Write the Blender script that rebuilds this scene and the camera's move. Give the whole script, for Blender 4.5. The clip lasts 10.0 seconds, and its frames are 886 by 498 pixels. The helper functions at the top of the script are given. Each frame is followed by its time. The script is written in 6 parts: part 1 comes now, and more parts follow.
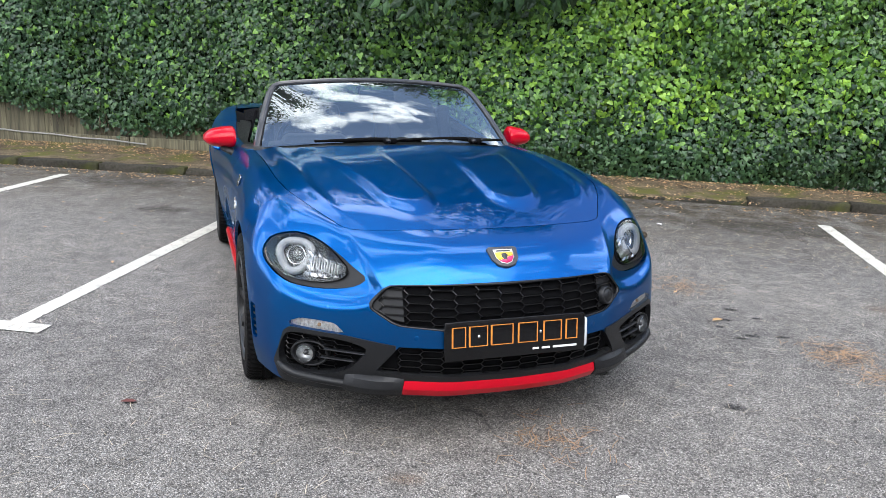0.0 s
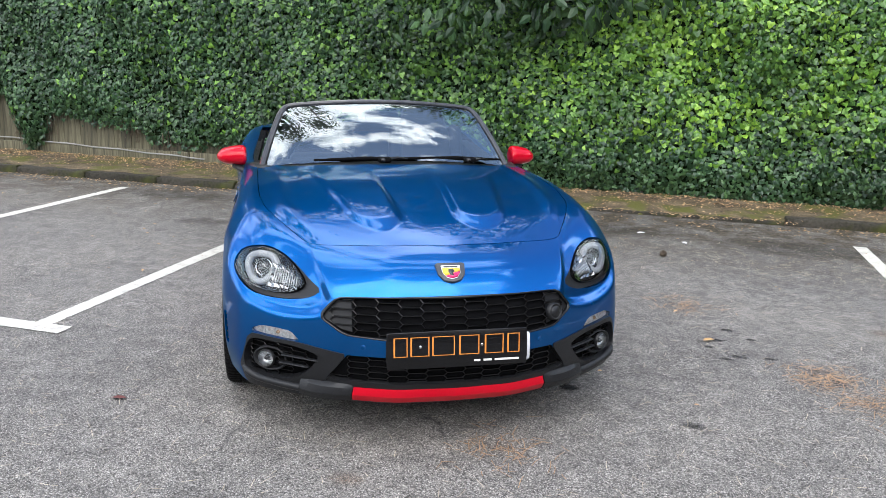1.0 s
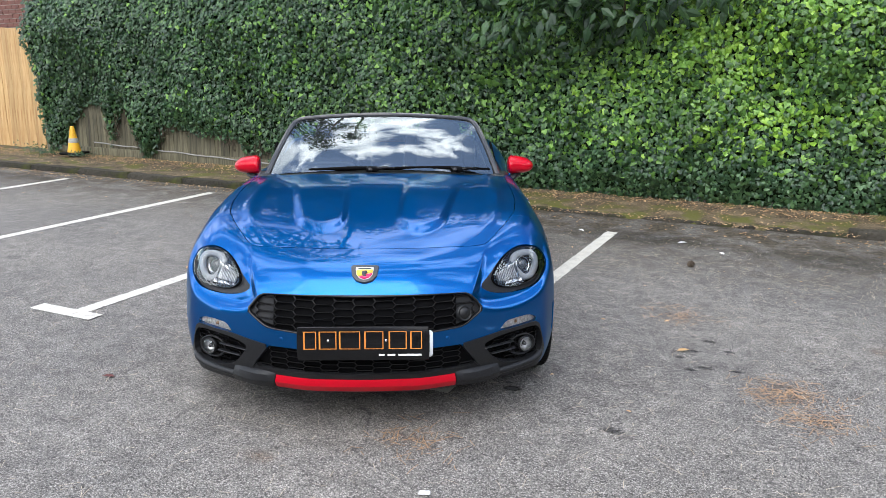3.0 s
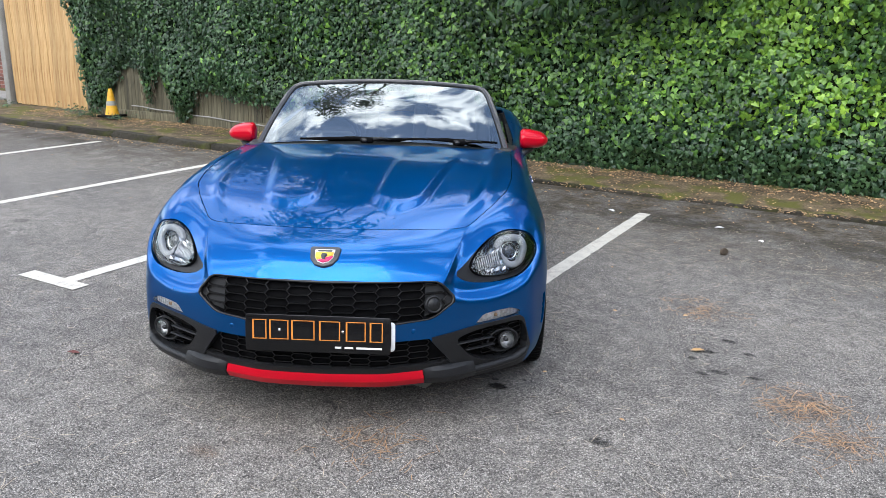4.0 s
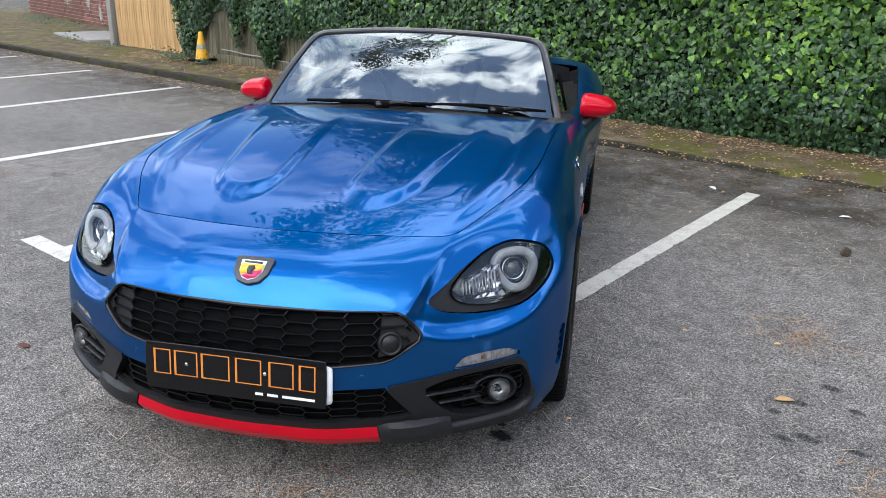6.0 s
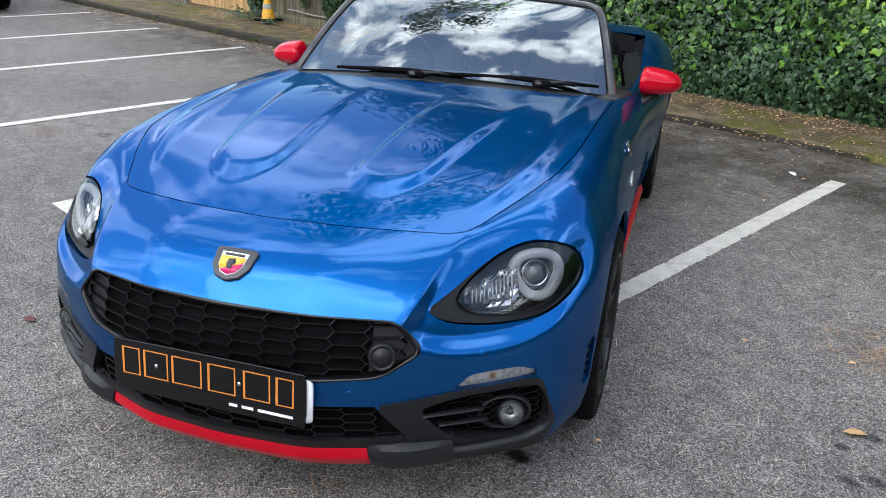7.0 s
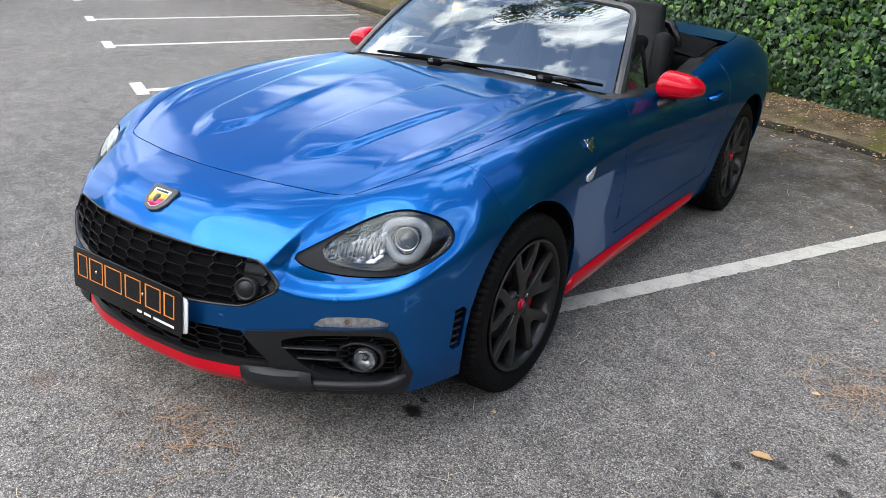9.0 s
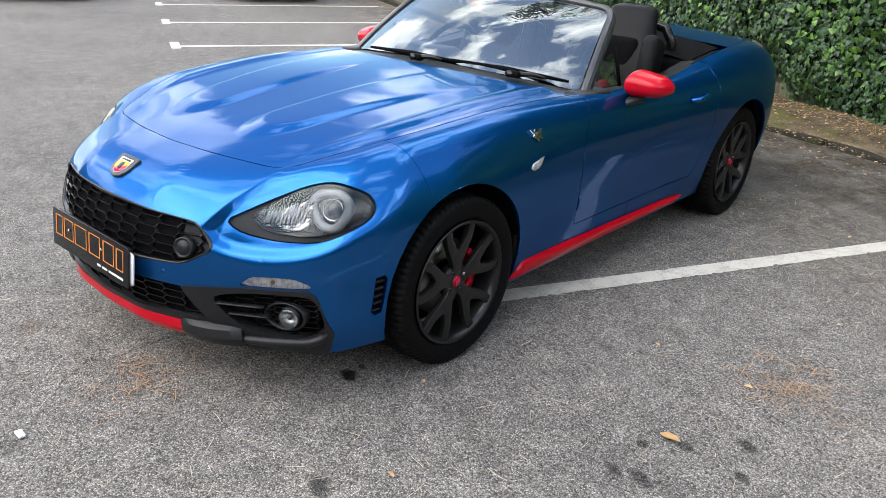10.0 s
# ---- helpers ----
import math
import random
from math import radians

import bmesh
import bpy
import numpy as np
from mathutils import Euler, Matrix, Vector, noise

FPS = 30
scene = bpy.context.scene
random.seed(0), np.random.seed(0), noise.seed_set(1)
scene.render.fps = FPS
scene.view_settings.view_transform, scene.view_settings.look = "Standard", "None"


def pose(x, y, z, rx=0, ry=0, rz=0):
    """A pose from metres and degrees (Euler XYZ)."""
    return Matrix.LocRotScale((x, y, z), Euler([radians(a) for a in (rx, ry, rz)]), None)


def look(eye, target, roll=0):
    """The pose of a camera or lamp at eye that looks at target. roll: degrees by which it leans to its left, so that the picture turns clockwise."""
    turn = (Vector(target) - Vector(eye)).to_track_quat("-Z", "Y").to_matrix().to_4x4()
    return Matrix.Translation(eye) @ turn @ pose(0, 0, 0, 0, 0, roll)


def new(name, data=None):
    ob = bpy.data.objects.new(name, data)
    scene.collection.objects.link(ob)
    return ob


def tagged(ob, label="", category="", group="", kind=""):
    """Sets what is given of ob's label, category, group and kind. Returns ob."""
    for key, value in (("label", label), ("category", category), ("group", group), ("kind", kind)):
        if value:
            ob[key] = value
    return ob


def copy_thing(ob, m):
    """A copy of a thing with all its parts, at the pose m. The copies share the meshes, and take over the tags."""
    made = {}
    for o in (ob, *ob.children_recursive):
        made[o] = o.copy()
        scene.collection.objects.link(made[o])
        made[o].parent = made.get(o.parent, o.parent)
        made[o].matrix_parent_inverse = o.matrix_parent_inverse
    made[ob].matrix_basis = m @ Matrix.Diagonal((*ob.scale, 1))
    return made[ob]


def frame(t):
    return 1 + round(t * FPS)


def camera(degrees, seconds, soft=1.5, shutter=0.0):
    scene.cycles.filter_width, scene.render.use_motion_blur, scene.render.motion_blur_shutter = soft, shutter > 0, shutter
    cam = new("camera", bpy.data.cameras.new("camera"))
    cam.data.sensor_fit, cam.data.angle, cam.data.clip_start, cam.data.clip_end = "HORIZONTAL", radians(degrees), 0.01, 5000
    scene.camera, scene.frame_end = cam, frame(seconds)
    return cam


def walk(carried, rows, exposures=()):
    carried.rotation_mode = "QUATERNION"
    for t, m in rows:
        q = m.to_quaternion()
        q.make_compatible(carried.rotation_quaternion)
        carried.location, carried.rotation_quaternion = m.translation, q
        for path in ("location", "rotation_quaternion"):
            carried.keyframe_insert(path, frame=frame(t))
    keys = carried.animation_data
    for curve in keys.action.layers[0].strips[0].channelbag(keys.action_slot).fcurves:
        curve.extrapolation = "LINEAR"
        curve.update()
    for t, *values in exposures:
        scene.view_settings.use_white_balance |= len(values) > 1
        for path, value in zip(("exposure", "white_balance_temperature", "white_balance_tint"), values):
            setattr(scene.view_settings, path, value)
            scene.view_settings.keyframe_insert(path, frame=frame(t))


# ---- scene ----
cam = camera(59.0, 10.0, 0.65)
PATH = [
    (0, (-1.036, -3.163, 1.385), (-0.422, -1.33, 0.875), 2.1),
    (0.5, (-0.848, -3.342, 1.416), (-0.331, -1.476, 0.918), 2.0),
    (1, (-0.622, -3.433, 1.446), (-0.207, -1.537, 0.964), 1.6),
    (1.5, (-0.348, -3.501, 1.452), (-0.032, -1.581, 0.987), 1.1),
    (2, (-0.152, -3.634, 1.466), (0.074, -1.698, 1.015), 0.7),
    (2.5, (0.032, -3.775, 1.492), (0.174, -1.831, 1.043), 0.5),
    (2.7, (0.104, -3.785, 1.507), (0.211, -1.84, 1.052), 0.3),
    (3.8, (0.499, -3.519, 1.498), (0.446, -1.591, 0.968), 1.0),
    (4, (0.543, -3.421, 1.473), (0.459, -1.498, 0.929), 1.1),
    (4.5, (0.615, -3.129, 1.475), (0.458, -1.223, 0.889), 1.3),
    (5, (0.705, -2.923, 1.474), (0.471, -1.037, 0.853), 1.3),
    (5.5, (0.843, -2.723, 1.488), (0.535, -0.857, 0.84), 1.3),
    (5.7, (0.88, -2.662, 1.476), (0.542, -0.804, 0.818), 1.2),
    (7, (0.985, -2.227, 1.433), (0.438, -0.461, 0.67), 1.7),
    (7.5, (1.191, -2.074, 1.432), (0.533, -0.363, 0.632), 2.0),
    (8, (1.392, -2.044, 1.441), (0.607, -0.391, 0.632), 2.3),
    (8.5, (1.643, -2.096, 1.454), (0.725, -0.509, 0.655), 2.5),
    (9, (1.898, -2.043, 1.47), (0.862, -0.524, 0.683), 2.6),
    (9.5, (2.153, -1.941, 1.466), (1.025, -0.483, 0.691), 2.8),
    (10, (2.392, -1.904, 1.448), (1.187, -0.504, 0.681), 2.8),
]
walk(cam, [(t, look(eye, target, roll)) for t, eye, target, roll in PATH], [(0, 1.53, 6300, 10), (2.5, 1.50, 6300, 10), (5, 1.35, 6250, 10), (7.5, 1.21, 6200, 10), (10, 1.47, 6550, 10)])

# ---- daylight: bright broken cloud, a wide soft sun ----
world = bpy.data.worlds.new("world")
scene.world = world
world.use_nodes = True
wn, wl = world.node_tree.nodes, world.node_tree.links
sky = wn.new("ShaderNodeTexSky")
sky.sky_type, sky.sun_disc = "NISHITA", False
sky.sun_elevation, sky.sun_rotation = radians(50), radians(197)
sky.air_density, sky.dust_density = 1.0, 0.6
w_co = wn.new("ShaderNodeTexCoord")
w_map = wn.new("ShaderNodeMapping")
w_map.inputs["Scale"].default_value = (1.0, 1.0, 1.6)
w_noise = wn.new("ShaderNodeTexNoise")
w_noise.inputs["Scale"].default_value, w_noise.inputs["Detail"].default_value, w_noise.inputs["Roughness"].default_value = 2.6, 8, 0.58
w_ramp = wn.new("ShaderNodeValToRGB")
w_ramp.color_ramp.elements[0].position, w_ramp.color_ramp.elements[1].position = 0.475, 0.555
w_tone = wn.new("ShaderNodeTexNoise")
w_tone.inputs["Scale"].default_value, w_tone.inputs["Detail"].default_value = 4.5, 6
w_grey = wn.new("ShaderNodeValToRGB")
w_grey.color_ramp.elements[0].position, w_grey.color_ramp.elements[0].color = 0.36, (9.5, 9.8, 10.2, 1)
w_grey.color_ramp.elements[1].position, w_grey.color_ramp.elements[1].color = 0.64, (23, 22.6, 22.2, 1)
w_mix = wn.new("ShaderNodeMixRGB")
wl.new(w_co.outputs["Generated"], w_map.inputs[0])
wl.new(w_map.outputs[0], w_noise.inputs["Vector"])
wl.new(w_map.outputs[0], w_tone.inputs["Vector"])
wl.new(w_noise.outputs[0], w_ramp.inputs[0])
wl.new(w_tone.outputs[0], w_grey.inputs[0])
wl.new(w_ramp.outputs[0], w_mix.inputs[0])
w_haze = wn.new("ShaderNodeHueSaturation")
w_haze.inputs["Saturation"].default_value, w_haze.inputs["Value"].default_value = 0.84, 1.8
wl.new(sky.outputs[0], w_haze.inputs["Color"])
wl.new(w_haze.outputs[0], w_mix.inputs[1])
wl.new(w_grey.outputs[0], w_mix.inputs[2])
wl.new(w_mix.outputs[0], wn["Background"].inputs[0])
wn["Background"].inputs[1].default_value = 0.087

sun = new("sun", bpy.data.lights.new("sun", "SUN"))
sun.data.energy, sun.data.angle, sun.data.color = 0.82, radians(54), (1.0, 0.96, 0.9)
sun.matrix_world = look((-2.7, -9, 11.2), (0, 0, 0))

# ---- materials ----
def shader(name, base, rough=0.5, metal=0.0, coat=0.0, second=None, scale=8.0, fine=60.0, bump=0.0, bump_scale=120.0, spread=(0.35, 0.65), island=0.0, random_tone=0.0, third=None, third_scale=1.5, spec=0.5, edge=None):
    """A Principled material whose colour drifts between base and second at two scales, with fine relief."""
    m = bpy.data.materials.new(name)
    m.use_nodes = True
    n, l = m.node_tree.nodes, m.node_tree.links
    p = n["Principled BSDF"]
    p.inputs["Roughness"].default_value, p.inputs["Metallic"].default_value = rough, metal
    p.inputs["Specular IOR Level"].default_value = spec
    p.inputs["Coat Weight"].default_value, p.inputs["Coat Roughness"].default_value = coat, 0.03
    p.inputs["Base Color"].default_value = (*base, 1)
    if edge:
        p.inputs["Specular Tint"].default_value = (*edge, 1)
    co = n.new("ShaderNodeTexCoord")
    colour = None
    if second:
        big, small = n.new("ShaderNodeTexNoise"), n.new("ShaderNodeTexNoise")
        big.inputs["Scale"].default_value, big.inputs["Detail"].default_value = scale, 5
        small.inputs["Scale"].default_value, small.inputs["Detail"].default_value = fine, 4
        l.new(co.outputs["Object"], big.inputs["Vector"])
        l.new(co.outputs["Object"], small.inputs["Vector"])
        add = n.new("ShaderNodeMath")
        add.operation = "ADD"
        half = n.new("ShaderNodeMath")
        half.operation = "MULTIPLY"
        half.inputs[1].default_value = 0.5
        l.new(big.outputs[0], add.inputs[0])
        l.new(small.outputs[0], add.inputs[1])
        l.new(add.outputs[0], half.inputs[0])
        ramp = n.new("ShaderNodeValToRGB")
        ramp.color_ramp.elements[0].position, ramp.color_ramp.elements[0].color = spread[0], (*base, 1)
        ramp.color_ramp.elements[1].position, ramp.color_ramp.elements[1].color = spread[1], (*second, 1)
        l.new(half.outputs[0], ramp.inputs[0])
        colour = ramp.outputs[0]
        if third:
            patch = n.new("ShaderNodeTexNoise")
            patch.inputs["Scale"].default_value, patch.inputs["Detail"].default_value = third_scale, 6
            l.new(co.outputs["Object"], patch.inputs["Vector"])
            pr = n.new("ShaderNodeValToRGB")
            pr.color_ramp.elements[0].position, pr.color_ramp.elements[1].position = 0.5, 0.62
            l.new(patch.outputs[0], pr.inputs[0])
            mx = n.new("ShaderNodeMixRGB")
            l.new(pr.outputs[0], mx.inputs[0])
            l.new(colour, mx.inputs[1])
            mx.inputs[2].default_value = (*third, 1)
            colour = mx.outputs[0]
    if island or random_tone:
        hsv = n.new("ShaderNodeHueSaturation")
        hsv.inputs["Color"].default_value = (*base, 1)
        if colour:
            l.new(colour, hsv.inputs["Color"])
        src = n.new("ShaderNodeNewGeometry").outputs["Random Per Island"] if island else n.new("ShaderNodeObjectInfo").outputs["Random"]
        rng = n.new("ShaderNodeMapRange")
        amount = island or random_tone
        rng.inputs["To Min"].default_value, rng.inputs["To Max"].default_value = 1 - amount, 1 + amount
        l.new(src, rng.inputs["Value"])
        l.new(rng.outputs[0], hsv.inputs["Value"])
        colour = hsv.outputs[0]
    if colour:
        l.new(colour, p.inputs["Base Color"])
    if bump:
        tex = n.new("ShaderNodeTexNoise")
        tex.inputs["Scale"].default_value, tex.inputs["Detail"].default_value = bump_scale, 6
        l.new(co.outputs["Object"], tex.inputs["Vector"])
        b = n.new("ShaderNodeBump")
        b.inputs["Strength"].default_value, b.inputs["Distance"].default_value = bump, 0.01
        l.new(tex.outputs[0], b.inputs["Height"])
        l.new(b.outputs[0], p.inputs["Normal"])
    return m


def thin_glass(name, tint, ior=1.6, rough=0.0):
    m = bpy.data.materials.new(name)
    m.use_nodes = True
    n, l = m.node_tree.nodes, m.node_tree.links
    n.remove(n["Principled BSDF"])
    clear, gloss, mix, fres = n.new("ShaderNodeBsdfTransparent"), n.new("ShaderNodeBsdfGlossy"), n.new("ShaderNodeMixShader"), n.new("ShaderNodeFresnel")
    clear.inputs[0].default_value = (*tint, 1)
    gloss.inputs["Roughness"].default_value, gloss.inputs["Color"].default_value = rough, (.86, .95, 1.0, 1)
    fres.inputs["IOR"].default_value = ior
    l.new(fres.outputs[0], mix.inputs[0])
    l.new(clear.outputs[0], mix.inputs[1])
    l.new(gloss.outputs[0], mix.inputs[2])
    l.new(mix.outputs[0], n["Material Output"].inputs[0])
    return m


def stain(name, tint, strength, size=6.0, rough=0.8):
    """A soft-edged patch on the tarmac: thins out to nothing at its rim."""
    m = bpy.data.materials.new(name)
    m.use_nodes = True
    n, l = m.node_tree.nodes, m.node_tree.links
    p = n["Principled BSDF"]
    p.inputs["Base Color"].default_value, p.inputs["Roughness"].default_value = (*tint, 1), rough
    co, mp, ln = n.new("ShaderNodeTexCoord"), n.new("ShaderNodeMapping"), n.new("ShaderNodeVectorMath")
    ln.operation = "LENGTH"
    mp.inputs["Location"].default_value, mp.inputs["Scale"].default_value = (-1, -1, 0), (2, 2, 0)
    nz = n.new("ShaderNodeTexNoise")
    nz.inputs["Scale"].default_value, nz.inputs["Detail"].default_value = size, 8
    l.new(co.outputs["Generated"], mp.inputs[0])
    l.new(mp.outputs[0], ln.inputs[0])
    l.new(co.outputs["Object"], nz.inputs["Vector"])
    sub = n.new("ShaderNodeMath")
    sub.operation = "ADD"
    l.new(ln.outputs["Value"], sub.inputs[0])
    l.new(nz.outputs[0], sub.inputs[1])
    rg = n.new("ShaderNodeMapRange")
    rg.inputs["From Min"].default_value, rg.inputs["From Max"].default_value = 0.85, 1.35
    rg.inputs["To Min"].default_value, rg.inputs["To Max"].default_value = strength, 0
    l.new(sub.outputs[0], rg.inputs["Value"])
    clear, mix = n.new("ShaderNodeBsdfTransparent"), n.new("ShaderNodeMixShader")
    l.new(rg.outputs[0], mix.inputs[0])
    l.new(clear.outputs[0], mix.inputs[1])
    l.new(p.outputs[0], mix.inputs[2])
    l.new(mix.outputs[0], n["Material Output"].inputs[0])
    return m


def tarmac_material():
    """Worn tarmac: pale chippings in dark binder, broad drifts of dust, dirt washed up along the kerb, hair cracks."""
    m = bpy.data.materials.new("tarmac")
    m.use_nodes = True
    n, l = m.node_tree.nodes, m.node_tree.links
    p = n["Principled BSDF"]
    p.inputs["Roughness"].default_value, p.inputs["Specular IOR Level"].default_value = 0.9, 0.2
    co = n.new("ShaderNodeTexCoord").outputs["Object"]

    def noise_tex(scale, detail, rough=0.55):
        t = n.new("ShaderNodeTexNoise")
        t.inputs["Scale"].default_value, t.inputs["Detail"].default_value, t.inputs["Roughness"].default_value = scale, detail, rough
        l.new(co, t.inputs["Vector"])
        return t.outputs[0]

    def ramp(src, stops):
        r = n.new("ShaderNodeValToRGB")
        while len(r.color_ramp.elements) < len(stops):
            r.color_ramp.elements.new(0.5)
        for e, (at, c) in zip(r.color_ramp.elements, stops):
            e.position, e.color = at, (*c, 1)
        l.new(src, r.inputs[0])
        return r.outputs[0]

    def mixed(fac, a, b, kind="MIX"):
        x = n.new("ShaderNodeMixRGB")
        x.blend_type = kind
        if isinstance(fac, float):
            x.inputs[0].default_value = fac
        else:
            l.new(fac, x.inputs[0])
        for i, v in ((1, a), (2, b)):
            if isinstance(v, tuple):
                x.inputs[i].default_value = (*v, 1)
            else:
                l.new(v, x.inputs[i])
        return x.outputs[0]

    chips = n.new("ShaderNodeTexVoronoi")
    chips.inputs["Scale"].default_value = 210
    l.new(co, chips.inputs["Vector"])
    tone = n.new("ShaderNodeSeparateColor")
    l.new(chips.outputs["Color"], tone.inputs[0])
    stone = ramp(tone.outputs[0], [(0, (.078, .074, .069)), (.5, (.205, .194, .180)), (.85, (.345, .325, .30)), (1, (.50, .475, .44))])
    gaps = ramp(chips.outputs["Distance"], [(.25, (1, 1, 1)), (.72, (.46, .46, .46))])
    col = mixed(1.0, stone, gaps, "MULTIPLY")
    grit = n.new("ShaderNodeTexVoronoi")
    grit.inputs["Scale"].default_value = 430
    l.new(co, grit.inputs["Vector"])
    speck = n.new("ShaderNodeSeparateColor")
    l.new(grit.outputs["Color"], speck.inputs[0])
    sand = ramp(speck.outputs[1], [(0, (.055, .052, .049)), (.6, (.17, .16, .15)), (.88, (.33, .31, .285)), (1, (.50, .475, .44))])
    col = mixed(ramp(noise_tex(70, 3), [(.54, (0, 0, 0)), (.62, (1, 1, 1))]), col, sand)
    col = mixed(0.8, col, ramp(noise_tex(0.55, 6), [(.3, (.72, .72, .73)), (.7, (1.22, 1.2, 1.16))]), "MULTIPLY")
    col = mixed(0.8, col, ramp(noise_tex(9, 6, .65), [(.3, (.66, .66, .66)), (.7, (1.28, 1.28, 1.28))]), "MULTIPLY")
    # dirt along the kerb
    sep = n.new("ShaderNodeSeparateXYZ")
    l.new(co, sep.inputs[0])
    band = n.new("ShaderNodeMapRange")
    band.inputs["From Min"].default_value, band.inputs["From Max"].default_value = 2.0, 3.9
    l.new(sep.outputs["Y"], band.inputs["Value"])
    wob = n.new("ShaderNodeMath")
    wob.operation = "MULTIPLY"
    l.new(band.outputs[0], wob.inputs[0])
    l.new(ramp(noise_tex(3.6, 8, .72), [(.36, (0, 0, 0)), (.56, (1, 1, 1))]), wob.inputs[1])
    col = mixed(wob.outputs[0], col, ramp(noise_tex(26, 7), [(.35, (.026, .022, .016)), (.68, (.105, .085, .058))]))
    # rusty drifts of dry needles
    col = mixed(ramp(noise_tex(1.1, 8, .7), [(.68, (0, 0, 0)), (.80, (.25, .25, .25))]), col, (.17, .125, .085))
    # hair cracks
    crack = n.new("ShaderNodeTexVoronoi")
    crack.feature = "DISTANCE_TO_EDGE"
    crack.inputs["Scale"].default_value = 0.9
    bend = n.new("ShaderNodeTexNoise")
    bend.inputs["Scale"].default_value, bend.inputs["Detail"].default_value = 3.0, 6
    l.new(co, bend.inputs["Vector"])
    warp = n.new("ShaderNodeMixRGB")
    warp.blend_type = "ADD"
    warp.inputs[0].default_value = 0.45
    l.new(co, warp.inputs[1])
    l.new(bend.outputs["Color"], warp.inputs[2])
    l.new(warp.outputs[0], crack.inputs["Vector"])
    line = ramp(crack.outputs["Distance"], [(0, (1, 1, 1)), (.008, (0, 0, 0))])
    where = ramp(noise_tex(0.6, 3), [(.50, (0, 0, 0)), (.60, (.55, .55, .55))])
    col = mixed(mixed(1.0, line, where, "MULTIPLY"), col, (.03, .03, .03))
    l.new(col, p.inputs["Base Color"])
    b = n.new("ShaderNodeBump")
    b.inputs["Strength"].default_value, b.inputs["Distance"].default_value = 0.6, 0.004
    b.invert = True
    l.new(chips.outputs["Distance"], b.inputs["Height"])
    l.new(b.outputs[0], p.inputs["Normal"])
    return m


def leaf_material(name, dark, light, rough=0.42):
    """Leaves: each one has its own green; some light shines through."""
    m = bpy.data.materials.new(name)
    m.use_nodes = True
    n, l = m.node_tree.nodes, m.node_tree.links
    p = n["Principled BSDF"]
    p.inputs["Roughness"].default_value, p.inputs["Specular IOR Level"].default_value = rough, 0.5
    geo = n.new("ShaderNodeNewGeometry")
    r = n.new("ShaderNodeValToRGB")
    r.color_ramp.elements[0].color, r.color_ramp.elements[1].color = (*dark, 1), (*light, 1)
    r.color_ramp.elements[0].position, r.color_ramp.elements[1].position = 0.1, 0.97
    mid = r.color_ramp.elements.new(0.7)
    mid.color = tuple(dark[i] * .55 + light[i] * .45 for i in range(3)) + (1,)
    l.new(geo.outputs["Random Per Island"], r.inputs[0])
    co = n.new("ShaderNodeTexCoord")
    nz = n.new("ShaderNodeTexNoise")
    nz.inputs["Scale"].default_value, nz.inputs["Detail"].default_value = 0.9, 3
    l.new(co.outputs["Object"], nz.inputs["Vector"])
    hv = n.new("ShaderNodeHueSaturation")
    rg = n.new("ShaderNodeMapRange")
    rg.inputs["From Min"].default_value, rg.inputs["From Max"].default_value = .3, .7
    rg.inputs["To Min"].default_value, rg.inputs["To Max"].default_value = .75, 1.3
    l.new(nz.outputs[0], rg.inputs["Value"])
    l.new(rg.outputs[0], hv.inputs["Value"])
    l.new(r.outputs[0], hv.inputs["Color"])
    l.new(hv.outputs[0], p.inputs["Base Color"])
    tr, mix = n.new("ShaderNodeBsdfTranslucent"), n.new("ShaderNodeMixShader")
    mix.inputs[0].default_value = 0.22
    l.new(hv.outputs[0], tr.inputs[0])
    l.new(p.outputs[0], mix.inputs[1])
    l.new(tr.outputs[0], mix.inputs[2])
    l.new(mix.outputs[0], n["Material Output"].inputs[0])
    return m


def wood_material(name, base, dark, tone=0.15, grain=18.0):
    """Sawn boards: grain runs upright, each board has its own tone."""
    m = shader(name, base, 0.8, random_tone=tone)
    n, l = m.node_tree.nodes, m.node_tree.links
    co = n.new("ShaderNodeTexCoord")
    mp = n.new("ShaderNodeMapping")
    mp.inputs["Scale"].default_value = (grain, grain, 0.9)
    nz = n.new("ShaderNodeTexNoise")
    nz.inputs["Scale"].default_value, nz.inputs["Detail"].default_value = 3.0, 7
    l.new(co.outputs["Object"], mp.inputs[0])
    l.new(mp.outputs[0], nz.inputs["Vector"])
    r = n.new("ShaderNodeValToRGB")
    r.color_ramp.elements[0].position, r.color_ramp.elements[0].color = 0.34, (*dark, 1)
    r.color_ramp.elements[1].position, r.color_ramp.elements[1].color = 0.62, (*base, 1)
    l.new(nz.outputs[0], r.inputs[0])
    hsv = next(x for x in n if x.type == "HUE_SAT")
    l.new(r.outputs[0], hsv.inputs["Color"])
    b = n.new("ShaderNodeBump")
    b.inputs["Strength"].default_value, b.inputs["Distance"].default_value = 0.5, 0.006
    l.new(nz.outputs[0], b.inputs["Height"])
    l.new(b.outputs[0], n["Principled BSDF"].inputs["Normal"])
    return m


